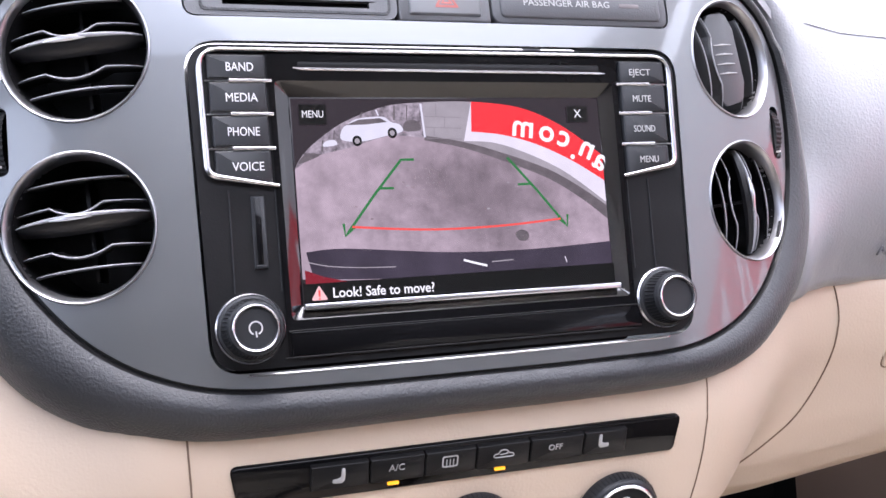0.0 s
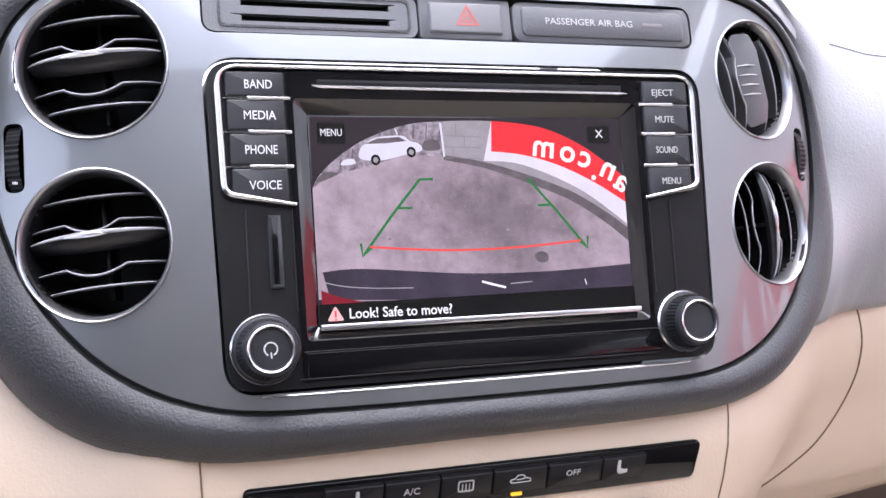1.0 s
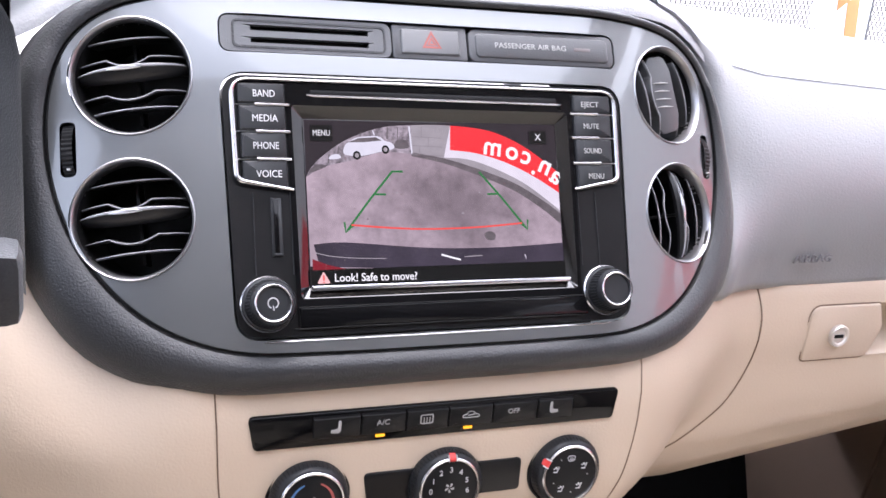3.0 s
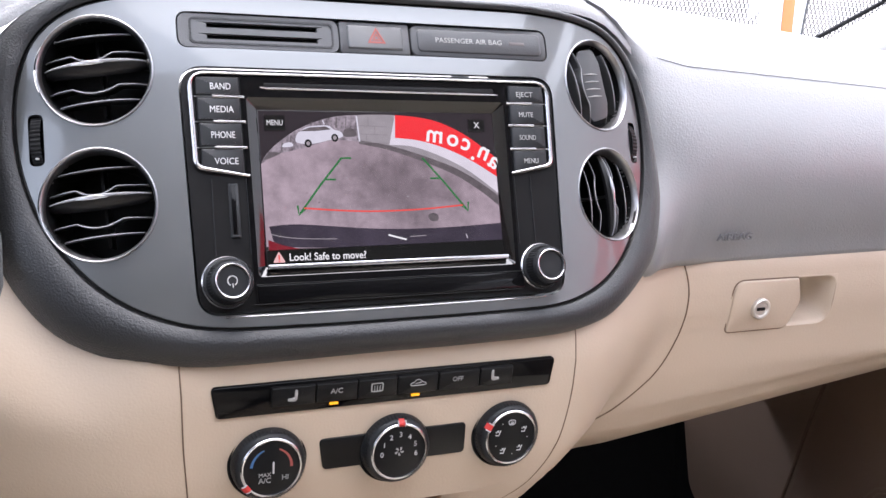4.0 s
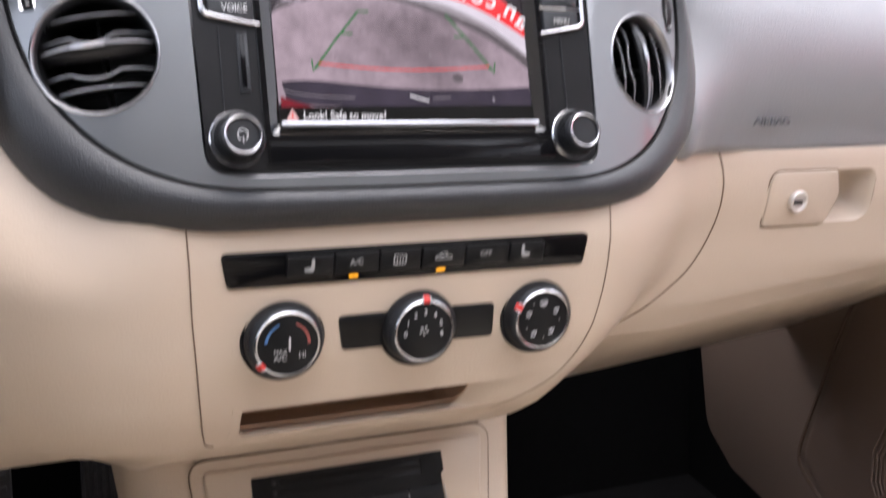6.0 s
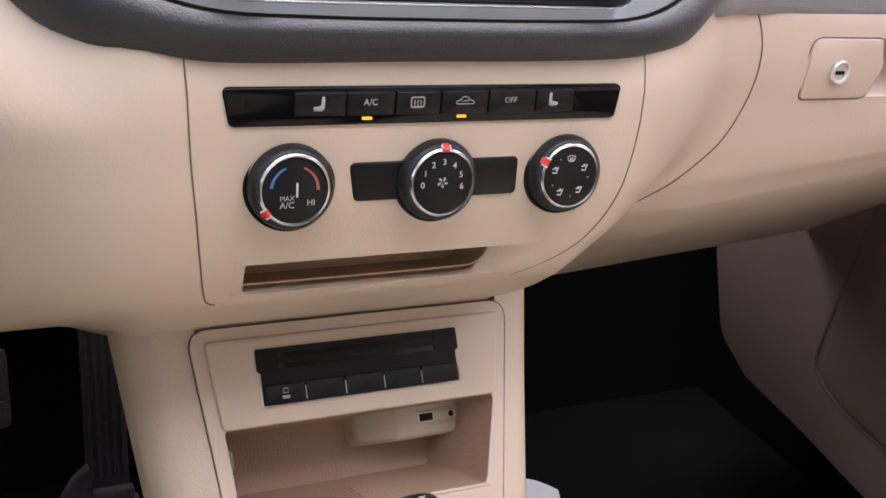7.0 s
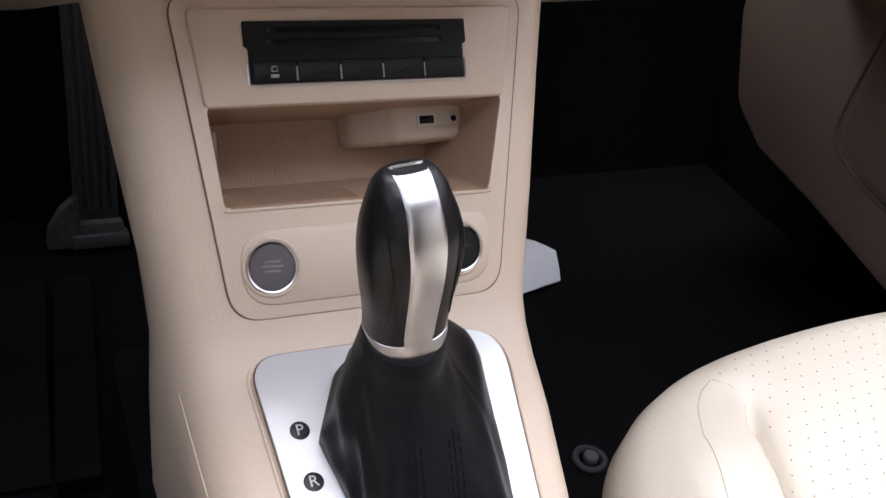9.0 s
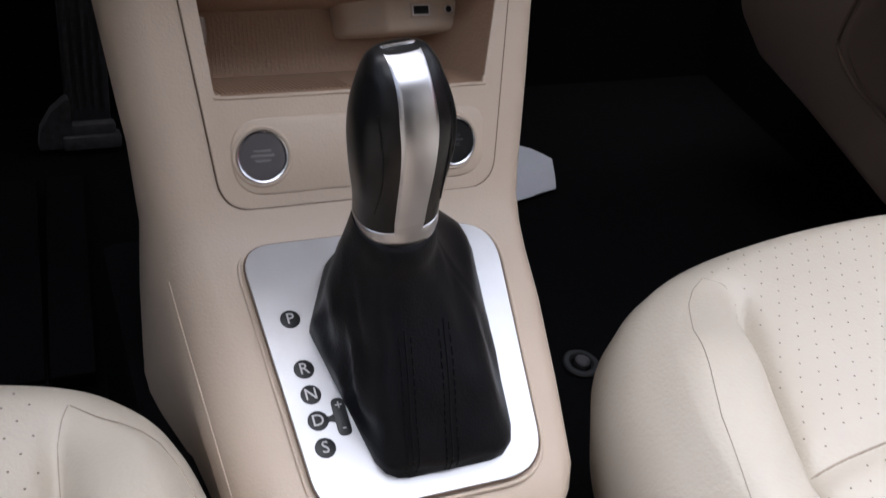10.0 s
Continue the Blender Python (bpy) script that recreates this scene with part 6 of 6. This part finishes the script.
for j in range(9):
    row = []
    for i in range(11):
        u, v = i / 10, j / 8
        x = -0.11 + 0.152 * u - 0.060 * abs(v - 0.4) * u
        y = -0.062 + 0.118 * v - 0.012 * u * (v - 0.35)
        row.append((x, y, 0.004 + 0.011 * math.sin(math.pi * v) ** 0.8 * (0.6 + 0.4 * u) + 0.006 * noise.noise(Vector((u * 4, v * 5, 1)))))
    rows.append(row)
grid(rows, bm)
part("sheet", bm, M_PAPER, paper, angle=25)
bm = grid([[(p[0], p[1], 0.002 if k else p[2]) for p in (rows[0] if e == 0 else rows[-1])] for e in (0,) for k in (0, 1)])
part("fold", bm, M_PAPER, paper)

# passenger side trim: a sill panel and the door card with its raised pocket
def side_panel(outline, x, thick, bevel):
    bm = bmesh.new()
    ring = lambda o, d: [(x + d, y, z) for y, z in o]
    loops(bm, [ring(outline, thick), ring(outline, bevel), ring(offset(outline, -bevel * 0.3), bevel * 0.3), ring(offset(outline, -bevel), 0)], True, True)
    return bm


trim = thing("kick_panel", CAR, "taupe plastic trim between footwell and door", "trim panel")
part("panel", side_panel(rounded([(0.510, -0.10), (0.4943, -0.4580), (0.4535, -0.5570), (0.393, -0.5890), (0.2873, -0.6020), (0.153, -0.6250), (-0.9, -0.705), (-0.9, -0.10)], [0.02, 0.05, 0.05, 0.04, 0.04, 0.05, 0.02, 0.02], 8), 0.650, 0.15, 0.012), M_DOOR, trim)
part("seam", tube([(0.6495, y, z) for y, z in dense([(0.235, -0.20), (0.2657, -0.3206), (0.2801, -0.4198), (0.2892, -0.4977), (0.2756, -0.5224), (0.2358, -0.5393), (0.1675, -0.5500), (0.0, -0.575), (-0.3, -0.62)], 6)], 0.0022, 6), M_SEAM, trim, "dark shut line of the door")
door = thing("door_card", CAR, "brown plastic door pocket panel with speaker grille", "door panel")
part("card", side_panel(rounded([(0.255, -0.31), (0.272, -0.420), (0.281, -0.505), (0.232, -0.534), (0.160, -0.544), (-0.8, -0.67), (-0.8, -0.12), (0.20, -0.12)], [0.03, 0.04, 0.04, 0.04, 0.03, 0.03, 0.03, 0.05], 8), 0.640, 0.02, 0.010), M_DOOR_DARK, door)
bm = bmesh.new()
for k in range(14):
    pts = []
    for i in range(17):
        a = math.pi * i / 16
        r = 0.012 + 0.0055 * k
        pts.append((0.6385, 0.10 + r * math.cos(a * 2) * 1.0, -0.44 + r * math.sin(a * 2)))
    tube(pts, 0.0011, 5, bm)
tagged(part("speaker_grille", bm, M_DOOR, door, "ring-ribbed round speaker grille"), kind="stuff")

# ---- driver side: instrument binnacle, wheel and stalk ----
binn = thing("instrument_binnacle", CAR, "dark hooded instrument binnacle with a chrome ringed gauge", "instrument cluster")
rows = []
for j in range(15):
    t = j / 14
    row = []
    for i in range(13):
        z = -0.045 + 0.155 * i / 12
        lean = 0.32 * (z + 0.02)
        bulge = 0.012 * math.sin(math.pi * t) * (1 - t)
        row.append((-0.1960 - 0.017 * smooth(0, 0.35, t) + 0.004 * smooth(0.5, 1, t) - 0.02 * smooth(0.06, 0.11, z), 0.012 + lean * 0.9 + 0.115 * t - bulge, z))
    rows.append(row)
part("side_pad", grid(rows), M_SOFT, binn, angle=70)
part("hood", block(-0.62, 0.060, 0.108, -0.225, 0.24, 0.142, 0.018, seg=4), M_SOFT, binn)
part("cluster_face", block(-0.60, 0.130, -0.13, -0.200, 0.150, 0.125, 0.004), M_BLACK, binn)
part("column_cover", block(-0.47, -0.11, -0.16, -0.29, 0.12, -0.035, 0.03, seg=4), M_SOFT, binn)
g = part("gauge_ring", turned([(0.0340, 0.004), (0.0345, -0.004), (0.0330, -0.0065), (0.0312, -0.0045), (0.0305, 0.002)], 56, at=pose(-0.2325, 0.124, 0.0010)), M_CHROME, binn, "chrome ringed gauge")
part("dial", turned([(0.0306, 0.002), (0.0306, 0.0005)], 48, at=pose(-0.2325, 0.124, 0.0010)), M_BLACK, g)
for k in range(25):
    a = radians(-130 + 260 * k / 24)
    part("tick", tube([(-0.2325 + r * math.sin(a), 0.1242, 0.0010 + r * math.cos(a)) for r in (0.0285, 0.0255 if k % 2 else 0.0240)], 0.0004 if k % 2 else 0.0006, 5), M_WHITE, g)
wheel = thing("steering_wheel", CAR @ pose(-0.398, -0.165, 0.012, -22, 0, 0), "black leather steering wheel", "steering wheel")
part("rim", tube([(0.1805 * math.cos(a), 0, 0.1805 * math.sin(a)) for a in [2 * math.pi * i / 72 for i in range(72)]], 0.0150, 14, closed=True), M_BOOT, wheel)
part("hub", turned([(0.062, 0.05), (0.068, 0.01), (0.060, -0.018), (0.04, -0.026)], 40, at=pose(0, 0.02, 0)), M_SOFT, wheel)
for a in (0, 180, 270):
    m = pose(0, 0, 0, 0, -a, 0)
    bm = block(0.05, 0.004, -0.016, 0.172, 0.022, 0.016, 0.005)
    bmesh.ops.transform(bm, matrix=m, verts=bm.verts)
    part("spoke", bm, M_SOFT, wheel)
stalk = thing("wiper_stalk", CAR, "black wiper stalk behind the steering wheel", "stalk")
part("arm", tube([(-0.330, -0.055, -0.030), (-0.270, -0.068, -0.018), (-0.2150, -0.078, -0.008)], [0.008, 0.007, 0.008], 10), M_BLACK, stalk)
part("tip", block(-0.2260, -0.092, -0.021, -0.1965, -0.066, 0.008, 0.006), M_SOFT, stalk)

# ---- glass and what lies outside ----
glass = bpy.data.materials.new("clear_glass")
glass.use_nodes = True
gb = glass.node_tree.nodes["Principled BSDF"]
gb.inputs["Transmission Weight"].default_value, gb.inputs["Roughness"].default_value, gb.inputs["IOR"].default_value = 1.0, 0.0, 1.02
shield = tagged(part("windscreen", grid([[(-0.74 + 1.48 * i / 8, 0.66 - 0.56 * t - 0.05 * ((i - 4) / 4) ** 2, FLOOR + 0.045 + 0.455 * t) for i in range(9)] for t in (0, 0.5, 1)]), glass), "clear windscreen glass", "window", kind="structure")
shield.visible_shadow = False

fence = thing("chain_link_fence", pose(0, 2.62, -0.40), "grey chain-link fence beyond the windscreen", "fence")
wire = material("galvanised_wire", (0.045, 0.047, 0.05), 0.5, 0.2)
bm = bmesh.new()
for k in range(90):
    x = 1.55 + 0.020 * k
    for d in (1, -1):
        pts = [(x + d * 0.011 * i, 0.003 * d, 0.80 + 0.02 * i) for i in (0, 24)]
        tube(pts, 0.0022, 4, bm)
tagged(part("mesh", bm, wire, fence, "diamond wire mesh"), kind="stuff")
for x in (1.3, 2.70, 3.6):
    part("post", tube([(x, 0.02, 0.0), (x, 0.02, 1.6)], 0.03, 10), wire, fence)
part("rail", tube([(1.3, 0.02, 1.45), (3.6, 0.02, 1.45)], 0.02, 8), wire, fence)
marker = thing("traffic_marker", pose(2.46, 2.46, -0.40), "orange and white striped road marker", "traffic marker")
ora = material("orange_plastic", (0.75, 0.16, 0.05), 0.5)
part("post", block(-0.085, -0.03, 0.0, 0.075, 0.03, 1.30, 0.01), M_PAPER, marker, "white marker board")
for z0, z1 in ((0.30, 0.55), (0.985, 1.22)):
    bm = block(-0.018, -0.034, z0, 0.034, -0.028, z1, 0.002)
    for v in bm.verts:
        v.co.x -= 0.12 * (v.co.z - z0)
    part("band", bm, ora, marker, "slanting orange stripe")

tagged(part("wall_outside", block(2.3, -9, -0.4, 2.5, 1.6, 2.3, 0), material("pale_block_wall", (0.48, 0.47, 0.465), 0.8, 0, 0.12, 4)), "pale painted block wall beside the car", "wall", kind="structure")
sign = thing("wall_banner", pose(2.29, 0.06, FLOOR), "red wall banner with white lettering", "banner")
bm = bmesh.new()      # its upper corner is cut off at a slant
loops(bm, [[(x, y, z) for y, z in ((0.0, -0.10), (0.0, 0.36), (-0.40, 0.43), (-0.65, 0.64), (-7.3, 0.64), (-7.3, -0.10))] for x in (-0.012, 0.0)], True, True)
part("sheet", bm, material("red_banner_vinyl", (0.62, 0.02, 0.03), 0.35, 0, 0.05, 3), sign)
M_VINYL = material("white_vinyl_letters", (0.80, 0.80, 0.79), 0.4, 0, 0.04, 3)
for k in range(30):      # tall white strokes; the words cannot be made out
    y = -0.28 - 0.22 * k
    low, high = 0.04 + 0.03 * (k % 3), (0.50 if k else 0.36) + 0.03 * ((k * 2) % 3)
    bar = block(-0.018, y - 0.055 - 0.02 * (k % 2), low, -0.008, y, high, 0.002)
    for v in bar.verts:
        v.co.y += (0.16 if k % 2 else -0.20) * (v.co.z - low)
    part("lettering_bar", bar, M_VINYL, sign)
    if k % 3 != 2:
        part("lettering_bar", block(-0.018, y - 0.20, low + 0.12 * (k % 2), -0.008, y - 0.05, low + 0.07 + 0.12 * (k % 2), 0.002), M_VINYL, sign)
